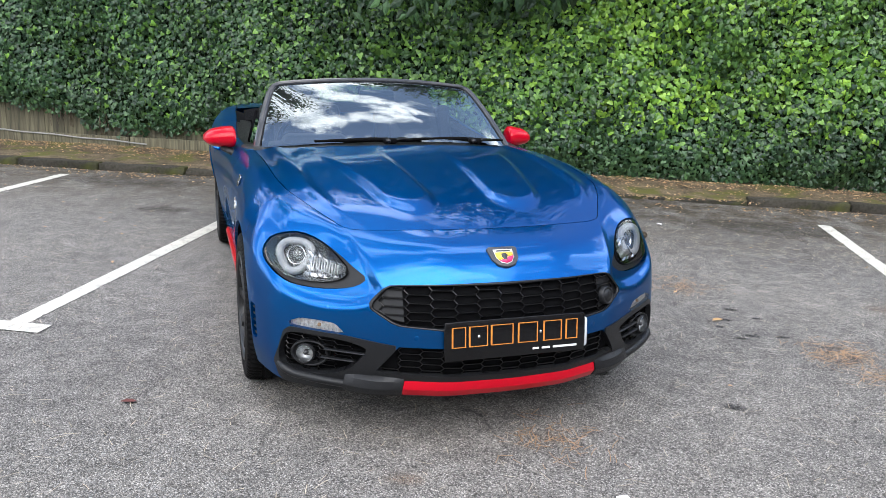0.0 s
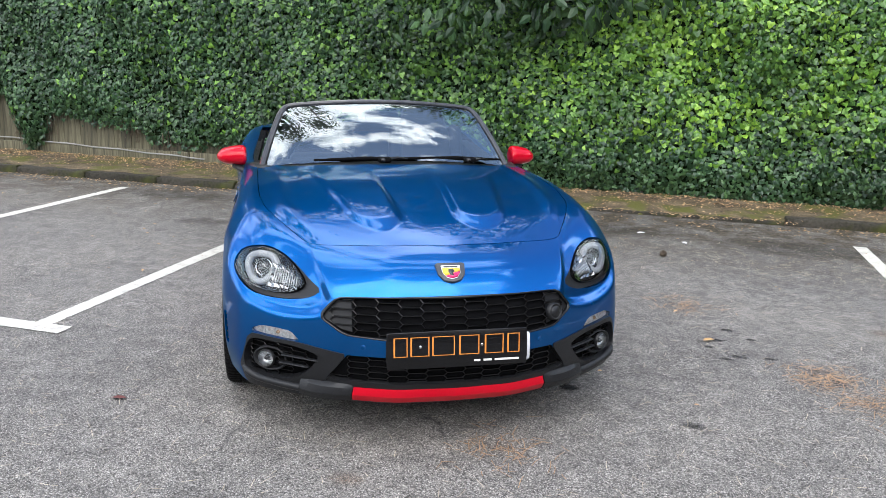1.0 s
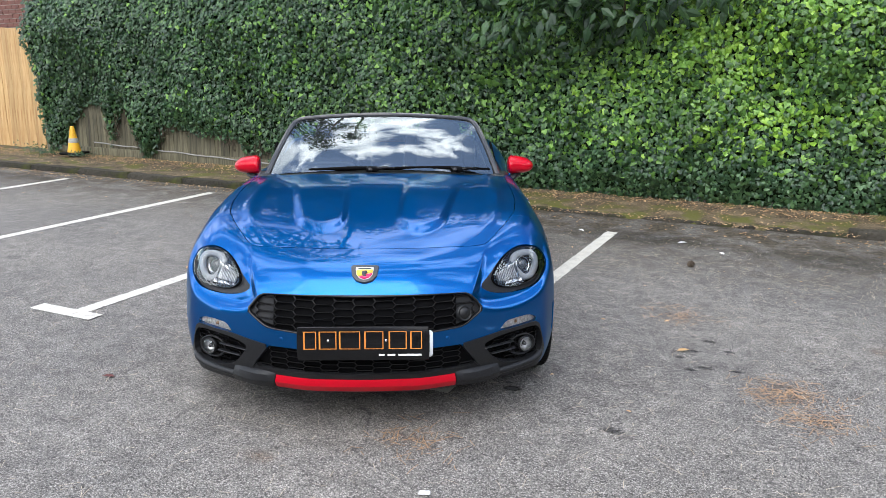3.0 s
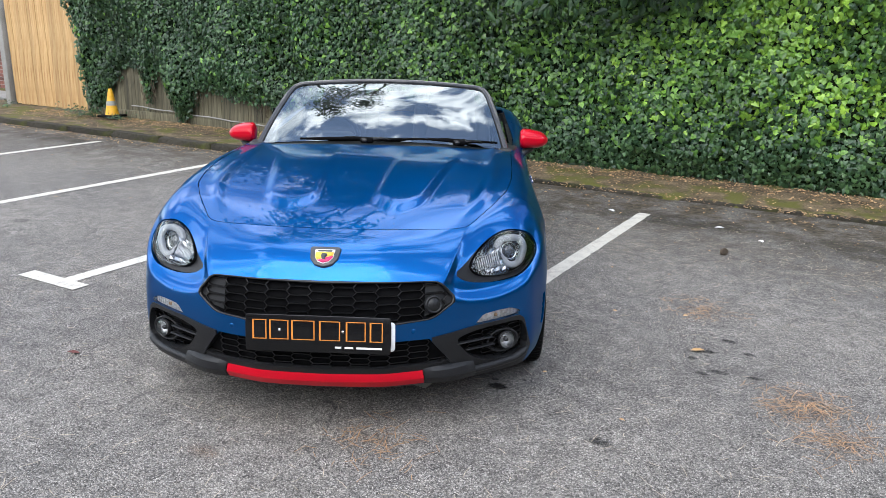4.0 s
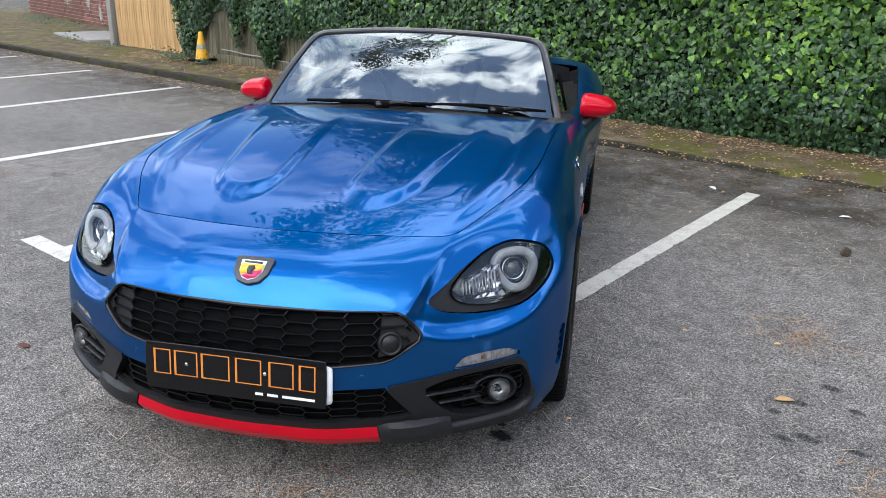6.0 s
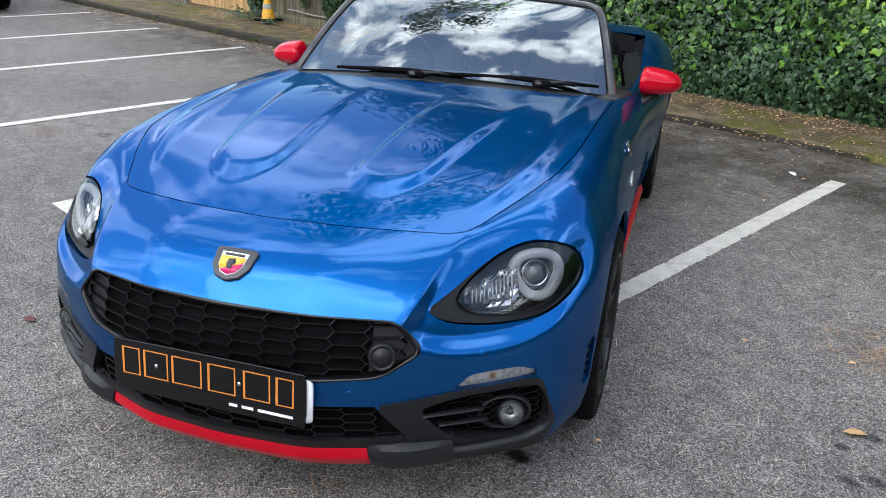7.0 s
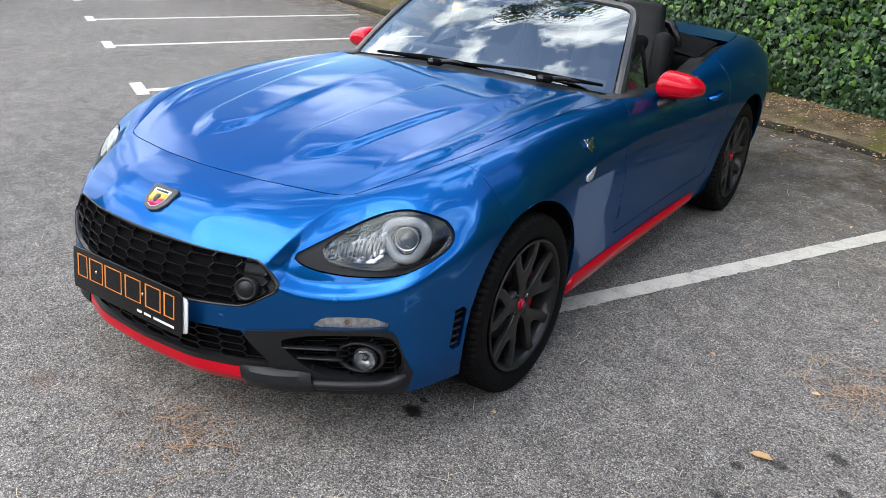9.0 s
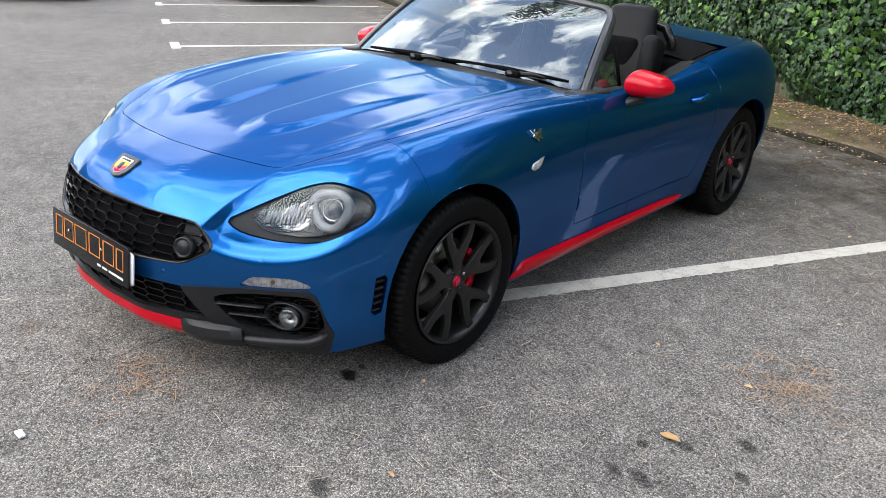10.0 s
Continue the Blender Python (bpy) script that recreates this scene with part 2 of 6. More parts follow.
def clear_coated(m, rough, share):
    """Gives a metallic paint the sharp blue lobe of its flattened flakes beside the broad one, both under one clear coat."""
    n, l = m.node_tree.nodes, m.node_tree.links
    broad = n["Principled BSDF"]
    sharp, mix = n.new("ShaderNodeBsdfPrincipled"), n.new("ShaderNodeMixShader")
    sharp.inputs["Metallic"].default_value, sharp.inputs["Roughness"].default_value = 1.0, rough
    sharp.inputs["Specular Tint"].default_value = broad.inputs["Specular Tint"].default_value
    for b in (broad, sharp):
        b.inputs["Coat Weight"].default_value, b.inputs["Coat Roughness"].default_value = broad.inputs["Coat Weight"].default_value, 0.012
    l.new(broad.inputs["Base Color"].links[0].from_socket, sharp.inputs["Base Color"])
    mix.inputs[0].default_value = share
    l.new(broad.outputs[0], mix.inputs[1])
    l.new(sharp.outputs[0], mix.inputs[2])
    l.new(mix.outputs[0], n["Material Output"].inputs[0])


PAINT = shader("blue_metallic_paint", (.0001, .092, .320), 0.39, 0.94, 0.46, second=(.0001, .103, .360), scale=2.0, fine=900.0, spec=0.05, edge=(.10, .45, .50))
clear_coated(PAINT, 0.045, 0.30)
RED = shader("red_gloss_paint", (.42, .0003, .010), 0.30, 0.0, 0.55, second=(.45, .0004, .012), scale=6, fine=300, spec=0.04)
PLASTIC = shader("black_textured_plastic", (.008, .0085, .0096), 0.42, second=(.011, .0115, .0128), bump=0.12, bump_scale=900, spec=0.32)
MATT = shader("matt_black", (.0028, .0028, .0032), 0.8, second=(.0045, .0045, .005), spec=0.05)
GLOSS_BLACK = shader("gloss_black", (.004, .004, .0045), 0.25, second=(.006, .006, .0065), spec=0.35)
SCREEN_FRAME = shader("gunmetal_frame_paint", (.026, .0265, .028), 0.35, 0.0, 0.5, second=(.036, .0365, .039), fine=400, spec=0.3)
RUBBER = shader("tyre_rubber", (.003, .003, .0034), 0.6, second=(.0055, .0054, .0053), scale=20, bump=0.2, bump_scale=300, spec=0.08)
ALLOY = shader("satin_black_alloy", (.0045, .0045, .005), 0.5, 0.0, 0.3, second=(.007, .007, .007), scale=30, spec=0.3)
DISC = shader("brake_disc_steel", (.30, .29, .28), 0.35, 1.0, second=(.20, .19, .18), fine=200)
CHROME = shader("bright_chrome", (.85, .85, .86), 0.08, 1.0, second=(.75, .75, .77))
DULL_CHROME = shader("dull_chrome", (.55, .55, .56), 0.16, 1.0, second=(.25, .25, .26), scale=40, fine=140)
GUNMETAL = shader("gunmetal_badge_frame", (.040, .041, .045), 0.42, 0.2, second=(.055, .056, .06))
RING_WHITE = shader("milky_light_guide", (.30, .31, .32), 0.3, second=(.24, .25, .265), coat=0.2)
LENS = thin_glass("clear_lens", (.95, .96, .96), 1.48)
GLASS = thin_glass("windscreen_glass", (.70, .76, .76), 2.75)
CLEAR_BULB = shader("amber_bulb", (.62, .40, .24), 0.2, second=(.54, .33, .19))
PLATE_BLACK = shader("black_acrylic_plate", (.004, .004, .0045), 0.2, second=(.006, .006, .0065), spec=0.35)
PLATE_WHITE = shader("white_plate_edge", (.72, .73, .73), 0.4, second=(.62, .63, .63))
ORANGE = shader("orange_vinyl", (.62, .22, .035), 0.4, second=(.58, .20, .03))
WHITE_VINYL = shader("white_vinyl", (.78, .78, .76), 0.4, second=(.72, .72, .70))
YELLOW = shader("yellow_enamel", (.75, .50, .05), 0.3, second=(.70, .45, .04))
MAGENTA = shader("crimson_enamel", (.55, .02, .12), 0.3, second=(.48, .015, .10))
LEATHER = shader("black_leather", (.004, .004, .0045), 0.42, second=(.007, .007, .0075), scale=15, bump=0.25, bump_scale=260, spec=0.12)
CLOTH = shader("black_roof_cloth", (.003, .003, .0034), 0.9, second=(.0055, .0055, .006), bump=0.3, bump_scale=700, spec=0.05)
DASH = shader("grey_black_dash_plastic", (.030, .032, .035), 0.6, second=(.040, .042, .046), bump=0.15, bump_scale=400)
TARMAC = tarmac_material()
LINE_PAINT = shader("worn_white_line_paint", (.55, .53, .465), 0.75, second=(.32, .30, .265), scale=12, fine=90, spread=(.48, .68), bump=0.4, bump_scale=140)
KERB_STONE = shader("weathered_kerb_concrete", (.050, .045, .036), 0.95, second=(.022, .020, .014), scale=5, fine=40, bump=0.7, bump_scale=60, random_tone=0.2, third=(.050, .055, .012), third_scale=2.2, spec=0.2)
VERGE = shader("mossy_earth", (.030, .024, .016), 0.95, second=(.19, .145, .090), scale=7, fine=60, bump=1.0, bump_scale=45, third=(.090, .090, .024), third_scale=3.4, spec=0.2)
OLD_WOOD = wood_material("grey_green_old_boards", (.118, .106, .064), (.045, .040, .024), 0.38)
NEW_WOOD = wood_material("fresh_pine_boards", (.46, .305, .137), (.32, .18, .068), 0.12, 9)
CONCRETE = shader("grey_concrete", (.30, .29, .27), 0.9, second=(.20, .195, .18), scale=6, bump=0.4, bump_scale=80)
BRICK = shader("red_brick", (.21, .078, .052), 0.9, second=(.11, .045, .035), scale=9, bump=0.5, bump_scale=90, random_tone=0.42)
ADDED_BRICK = shader("added_wall_brick", (.13, .085, .065), 0.9, second=(.07, .052, .045), scale=3, fine=40, bump=0.4, bump_scale=30)
MORTAR = shader("pale_mortar", (.34, .31, .27), 0.95, second=(.24, .21, .18), scale=8, bump=0.5, bump_scale=70)
IVY = leaf_material("ivy_leaves", (.028, .080, .018), (.165, .33, .048), 0.36)
# lit copy of the ivy greens, brighter and yellower for the sunny right side
IVY_SUNLIT = leaf_material("sunlit_ivy_leaves", (.10, .225, .022), (.28, .47, .055), 0.36)
# shaded copy of the ivy greens, for the smaller leaves
IVY_SHADE = leaf_material("small_ivy_leaves_in_shade", (.014, .042, .017), (.075, .150, .055), 0.38)
TREE_LEAF = leaf_material("dark_tree_leaves", (.014, .036, .014), (.055, .120, .034), 0.45)
# colour of the shade seen between ivy leaves
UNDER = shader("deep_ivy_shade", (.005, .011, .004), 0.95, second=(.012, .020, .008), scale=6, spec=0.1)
BARK = shader("ivy_stem_bark", (.13, .10, .07), 0.95, second=(.06, .045, .03), scale=10, bump=0.9, bump_scale=40)
DRY_LEAF = shader("dry_leaves", (.46, .32, .17), 0.85, second=(.22, .115, .05), scale=20, island=0.6)
STRAW = shader("dry_needles", (.48, .41, .31), 0.85, second=(.34, .28, .20), island=0.35)
CONE_YELLOW = shader("yellow_cone_plastic", (.70, .38, .012), 0.5, second=(.55, .28, .01), scale=12)
CONE_GREY = shader("grubby_grey_sleeve", (.30, .30, .28), 0.5, second=(.18, .18, .16), scale=18)

# ---- building helpers ----
from mathutils.bvhtree import BVHTree

def data_mesh(name, verts, faces, smooth=True):
    me = bpy.data.meshes.new(name)
    me.from_pydata([tuple(v) for v in verts], [], [tuple(f) for f in faces])
    if smooth:
        me.polygons.foreach_set("use_smooth", [True] * len(me.polygons))
    me.update()
    return me


def part(name, shape, material, parent=None, label="", smooth=True):
    """Links a bmesh or mesh as one object under its thing."""
    me = shape
    if isinstance(shape, bmesh.types.BMesh):
        me = bpy.data.meshes.new(name)
        for f in shape.faces:
            f.smooth = smooth
        shape.to_mesh(me)
        shape.free()
    if not me.materials:
        me.materials.append(material)
    ob = new(name, me)
    ob.parent = parent
    return tagged(ob, label) if label else ob


def crisp(ob, degrees=35):
    """Keeps edges sharper than this angle hard."""
    me = ob.data
    bm = bmesh.new()
    bm.from_mesh(me)
    for e in bm.edges:
        if len(e.link_faces) == 2 and e.calc_face_angle(0) > radians(degrees):
            e.smooth = False
    bm.to_mesh(me)
    bm.free()
    return ob


def block(size, at=(0, 0, 0), bevel=0.004, turn=(0, 0, 0), segments=2, bm=None):
    out = bm or bmesh.new()
    made = bmesh.ops.create_cube(out, size=1)["verts"]
    bmesh.ops.scale(out, vec=size, verts=made)
    if bevel:
        edges = list({e for v in made for e in v.link_edges})
        made = list({v for v in bmesh.ops.bevel(out, geom=edges, offset=bevel, segments=segments, affect="EDGES", profile=0.5)["verts"]} | {v for v in made if v.is_valid})
    bmesh.ops.transform(out, matrix=pose(*at, *turn), verts=made)
    return out


def lathe(profile, steps, m=None, bm=None):
    """Turns (radius, along) pairs round the local x axis."""
    out = bm or bmesh.new()
    rings = []
    for i in range(steps):
        a = 2 * math.pi * i / steps
        rings.append([out.verts.new((h, r * math.cos(a), r * math.sin(a))) for r, h in profile])
    for i in range(steps):
        a, b = rings[i], rings[(i + 1) % steps]
        for j in range(len(profile) - 1):
            out.faces.new((a[j], a[j + 1], b[j + 1], b[j]))
    if m is not None:
        bmesh.ops.transform(out, matrix=m, verts=[v for r in rings for v in r])
    bmesh.ops.recalc_face_normals(out, faces=list({f for r in rings for v in r for f in v.link_faces}))
    return out


def tube(path, radius, sides=10, closed=False, bm=None, flat=1.0, up=(0, 0, 1)):
    """A round (or flattened) bar along a path; radius may be a list."""
    out = bm or bmesh.new()
    p = [Vector(q) for q in path]
    n, rings = len(p), []
    for i, q in enumerate(p):
        a = p[(i - 1) % n] if closed or i else p[i]
        b = p[(i + 1) % n] if closed or i < n - 1 else p[i]
        d = (b - a).normalized()
        s = d.cross(Vector(up))
        s = s.normalized() if s.length > 1e-4 else Vector((1, 0, 0))
        u = s.cross(d)
        r = radius[i] if isinstance(radius, (list, tuple)) else radius
        rings.append([out.verts.new(q + s * r * math.cos(k * 2 * math.pi / sides) + u * r * flat * math.sin(k * 2 * math.pi / sides)) for k in range(sides)])
    for i in range(n if closed else n - 1):
        a, b = rings[i], rings[(i + 1) % n]
        for k in range(sides):
            out.faces.new((a[k], a[(k + 1) % sides], b[(k + 1) % sides], b[k]))
    if not closed:
        out.faces.new(rings[0][::-1])
        out.faces.new(rings[-1])
    bmesh.ops.recalc_face_normals(out, faces=[f for f in out.faces])
    return out


def plate(outline, depth, m=None, bevel=0.0, bm=None):
    """A flat slab: outline in local x, y; its face at z = 0, its back at -depth."""
    out = bm or bmesh.new()
    top = [out.verts.new((x, y, 0)) for x, y in outline]
    low = [out.verts.new((x, y, -depth)) for x, y in outline]
    faces = [out.faces.new(top), out.faces.new(low[::-1])]
    for i in range(len(top)):
        j = (i + 1) % len(top)
        faces.append(out.faces.new((top[i], low[i], low[j], top[j])))
    bmesh.ops.recalc_face_normals(out, faces=faces)
    verts = top + low
    if bevel:
        made = bmesh.ops.bevel(out, geom=[e for e in faces[0].edges], offset=bevel, segments=2, affect="EDGES", profile=0.5)
        verts = list({v for v in made["verts"]} | {v for v in verts if v.is_valid})
    if m is not None:
        bmesh.ops.transform(out, matrix=m, verts=verts)
    return out


def mirrored(bm, side):
    """Swaps a shape built for x > 0 to the other flank when side is -1."""
    if side < 0:
        bmesh.ops.scale(bm, vec=(-1, 1, 1), verts=bm.verts)
        bmesh.ops.reverse_faces(bm, faces=bm.faces)
    return bm


def oval(rx, ry, n=28, power=2.0):
    out = []
    for i in range(n):
        c, s = math.cos(2 * math.pi * i / n), math.sin(2 * math.pi * i / n)
        out.append((rx * math.copysign(abs(c) ** (2 / power), c), ry * math.copysign(abs(s) ** (2 / power), s)))
    return out


def facing(at, normal, up=(0, 0, 1)):
    """The frame at a place whose z axis is the normal and whose y axis leans to up."""
    z = Vector(normal).normalized()
    x = Vector(up).cross(z).normalized()
    y = z.cross(x)
    m = Matrix((x, y, z)).transposed().to_4x4()
    m.translation = at
    return m


KERB_ANGLE = 27.5
ALONG = Vector((math.cos(radians(KERB_ANGLE)), -math.sin(radians(KERB_ANGLE)), 0))
AWAY = Vector((math.sin(radians(KERB_ANGLE)), math.cos(radians(KERB_ANGLE)), 0))


def site(s, d, z=0.0):
    """A place s metres along the kerb and d metres towards the hedge."""
    return ALONG * s + AWAY * d + Vector((0, 0, z))


def site_pose(s, d, z=0.0, turn=0.0):
    return Matrix.Translation(site(s, d, z)) @ pose(0, 0, 0, 0, 0, turn - KERB_ANGLE)

# ---- ground, markings, verge ----
def build_ground():
    me = data_mesh("ground", [(-400, -400, 0), (400, -400, 0), (400, 400, 0), (-400, 400, 0)], [(0, 1, 2, 3)])
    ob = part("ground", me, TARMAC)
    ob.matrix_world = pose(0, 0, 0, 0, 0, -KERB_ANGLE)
    tagged(ob, "worn grey tarmac of a car park with pale chippings", "tarmac", kind="structure")


def marking(s, tee=True, short=0.0):
    """A bay line with its cross bar, thin paint with chipped edges."""
    rnd = random.Random(int(s * 100) + 7)
    bm = bmesh.new()

    def strip(a, b, wide, z):
        n = 220
        rows = []
        for i in range(n + 1):
            q = a.lerp(b, i / n)
            side = (b - a).normalized().cross(Vector((0, 0, 1)))
            rows.append([bm.verts.new(q + side * (k * wide / 2 + rnd.choice((0, 0, 0, 0, 0, 0, -k * rnd.uniform(0, .010))) + rnd.uniform(-.0018, .0018)) + Vector((0, 0, z))) for k in (-1, 1)])
        for r, t in zip(rows, rows[1:]):
            bm.faces.new((r[0], r[1], t[1], t[0]))
    strip(Vector((0, .03, 0)), Vector((0, 3.74 - short, 0)), .104, .004)
    if tee:
        strip(Vector((-.33, -.025, 0)), Vector((.18, -.025, 0)), .108, .006)
    bmesh.ops.recalc_face_normals(bm, faces=bm.faces)
    ob = part("bay_marking", bm, LINE_PAINT)
    ob.matrix_world = site_pose(s, -.12)
    tagged(ob, "worn white painted parking bay line on tarmac", "road marking", "parking bay lines", kind="structure")


def buried(s):
    """1 where earth and moss have crept over the kerb, 0 where it stands clear."""
    return max(0.0, min(1, (s + 3.3) / .9)) * max(0.0, min(1, (2.7 - s) / .5))


def verge_height(s, d):
    low = 0.070 * (1 - buried(s)) + buried(s) * (.040 + .035 * max(0.0, min(1, (d - kerb_line(s)) / .45)))
    return low + .018 * noise.noise((s * 1.3, d * 2.2, 0)) + .012 * noise.noise((s * 5, d * 6, 3)) + max(0, d - 4.6) * .03


def kerb_line(s):
    return 3.96 if s < -3.4 else 3.96 + .36 * min(1, (s + 3.4) / 2.2)


def build_verge():
    verts, faces = [], []
    ns, nd = 260, 26
    for i in range(ns + 1):
        s = -21 + 30 * i / ns
        k = kerb_line(s) + .10 - buried(s) * (.09 + .17 * noise.noise((s * 1.1, 7, 0)) + .07 * noise.noise((s * 5, 2, 0)))
        for j in range(nd + 1):
            d = k + (8.2 - k) * (j / nd) ** 1.6
            verts.append(site(s, d, -.05 if j == 0 else verge_height(s, d)))
    for i in range(ns):
        for j in range(nd):
            a = i * (nd + 1) + j
            faces.append((a, a + nd + 1, a + nd + 2, a + 1))
    ob = part("verge", data_mesh("verge", verts, faces), VERGE)
    tagged(ob, "mossy earth verge with fallen leaves below the hedge", "verge", kind="structure")


def build_kerb():
    kerb = new("kerb")
    kerb.matrix_world = site_pose(-8, 3.96)
    tagged(kerb, "low weathered concrete kerb with moss along the car park", "kerb", kind="structure")
    meshes = []
    for k in range(4):
        bm = block((.905, .125, .24), (0, 0, 0), 0.012)
        bmesh.ops.subdivide_edges(bm, edges=[e for e in bm.edges if e.calc_length() > .05], cuts=7, use_grid_fill=True)
        for v in bm.verts:
            worn = noise.noise((v.co.x * 5 + k * 9, v.co.y * 9, v.co.z * 7)) * .010 + noise.noise((v.co.x * 22 + k * 5, v.co.y * 25, v.co.z * 25)) * .004
            chip = max(0, noise.noise((v.co.x * 8 + k * 13, 3, 1)) - .15) * .05 if v.co.z > .09 and v.co.y < -.03 else 0
            v.co += Vector((worn * .3, worn + chip * .6, worn - chip))
        me = bpy.data.meshes.new("kerb_stone")
        for f in bm.faces:
            f.smooth = True
        bm.to_mesh(me)
        bm.free()
        me.materials.append(KERB_STONE)
        meshes.append(me)
    base = kerb.matrix_world.inverted()
    rnd = random.Random(4)
    for i in range(32):
        s = -20.2 + .915 * i
        top = .076 * (1 - buried(s)) + .036 * buried(s)
        ob = new("kerb_stone", meshes[i % 4])
        ob.parent = kerb
        tilt = math.degrees(math.atan2(kerb_line(s + .45) - kerb_line(s - .45), .9))
        ob.matrix_basis = base @ site_pose(s, kerb_line(s) + .06 + rnd.uniform(-.008, .008), top - .12 + rnd.uniform(-.006, .006), tilt + rnd.uniform(-.6, .6))


def flat_patch(name, material, s, d, rx, ry, turn=0, z=.003, label="", category="stain", group=""):
    rnd = random.Random(int(s * 991 + d * 77))
    verts = [(rx * (1 + rnd.uniform(-.1, .1)) * math.cos(a * math.pi / 12), ry * (1 + rnd.uniform(-.1, .1)) * math.sin(a * math.pi / 12), 0) for a in range(24)]
    ob = part(name, data_mesh(name, verts, [tuple(range(24))]), material)
    ob.matrix_world = site_pose(s, d, z, turn)
    return tagged(ob, label, category, group or category + "s on the tarmac", kind="structure")


def sky_block_wall(name, x, y, length, turn, height):
    """A plain brick wall with a coping, added out of view to hide low sky."""
    wall = part(name, block((length, .24, height), (0, 0, height / 2), .01), ADDED_BRICK)
    wall.matrix_world = pose(x, y, 0, 0, 0, turn)
    tagged(wall, "unseen plain brick wall added to block low sky", "brick wall", kind="structure")
    part("coping", block((length, .34, .10), (0, 0, height + .05), .015), CONCRETE, wall)


# added walls behind the camera darken what the car's flanks reflect
sky_block_wall("wall_unseen_south", -4, -17, 60, -KERB_ANGLE, 5.2)
sky_block_wall("wall_unseen_east", 15, -6, 40, 90 - KERB_ANGLE, 7.5)
build_ground()
for at in (2.70, .315, -2.03, -4.33, -6.70, -8.90, -11.25):
    marking(at)
build_verge()
build_kerb()


# ---- fence, gate panel, brick wall ----
def board_fence(name, label, s0, s1, d, z0, height, wide, material, seed, rails=True, lean=0.0):
    rnd = random.Random(seed)
    fence = new(name)
    fence.matrix_world = site_pose((s0 + s1) / 2, d, z0)
    tagged(fence, label, "fence")
    meshes = []
    for k in range(3):
        bm = block((wide + .012, .016, height), (0, 0, height / 2), 0.003, segments=1)
        for v in bm.verts:
            v.co.x += rnd.uniform(-.003, .003)
            if v.co.z > height / 2:
                v.co.z += rnd.uniform(-.01, .01)
        me = bpy.data.meshes.new("board")
        bm.to_mesh(me)
        bm.free()
        me.materials.append(material)
        meshes.append(me)
    n = int((s1 - s0) / wide)
    for i in range(n):
        ob = new("board", rnd.choice(meshes))
        ob.parent = fence
        ob.matrix_basis = pose(-(s1 - s0) / 2 + (i + .5) * wide, (i % 2) * .016 + rnd.uniform(-.003, .003), rnd.uniform(-.015, .01), 0, rnd.uniform(-.6, .6), rnd.uniform(3, 7))
    if rails:
        for z in (height * .18, height * .8):
            part("rail", block((s1 - s0, .05, .08), (0, .05, z), 0.004), material, fence)
    return fence


board_fence("old_board_fence", "old grey-green feather-edge board fence behind the ivy", -9.0, -1.2, 5.16, .08, 1.55, .125, OLD_WOOD, 3)
gravel_board = new("gravel_board")
gravel_board.matrix_world = site_pose(-5.6, 5.12, .06)
tagged(gravel_board, "long weathered timber gravel board at the fence foot", "gravel board")
for k in range(3):
    part("plank", block((2.2, .025, .15), (-2.25 + 2.22 * k, 0, .06), 0.004), OLD_WOOD, gravel_board)
pipe = part("thin_pipe", tube([site(-7.9 + .2 * i, 5.10, .27 - .008 * i + .006 * math.sin(i * 1.7)) for i in range(19)], .009, 8), CONCRETE)
tagged(pipe, "thin pale pipe run along the old fence", "pipe")
board_fence("pine_fence_panel", "new golden pine close-board fence panel with knots", -10.98, -9.02, 5.24, .10, 1.85, .108, NEW_WOOD, 8)
post = part("concrete_post", block((.13, .13, 2.1), (0, 0, 1.0), 0.012), CONCRETE)
post.matrix_world = site_pose(-11.10, 5.22, .05)
tagged(post, "grey weathered fence post beside the pine panel", "post")
slab = part("concrete_slab", block((1.9, 1.0, .06), (0, 0, 0), 0.01), CONCRETE)
slab.matrix_world = site_pose(-12.7, 5.75, .10, -8)
tagged(slab, "pale worn concrete slab set in the verge", "slab", kind="structure")


WHITE_DIRT = stain("flaked_whitewash", (.42, .39, .35), 0.55, 9)


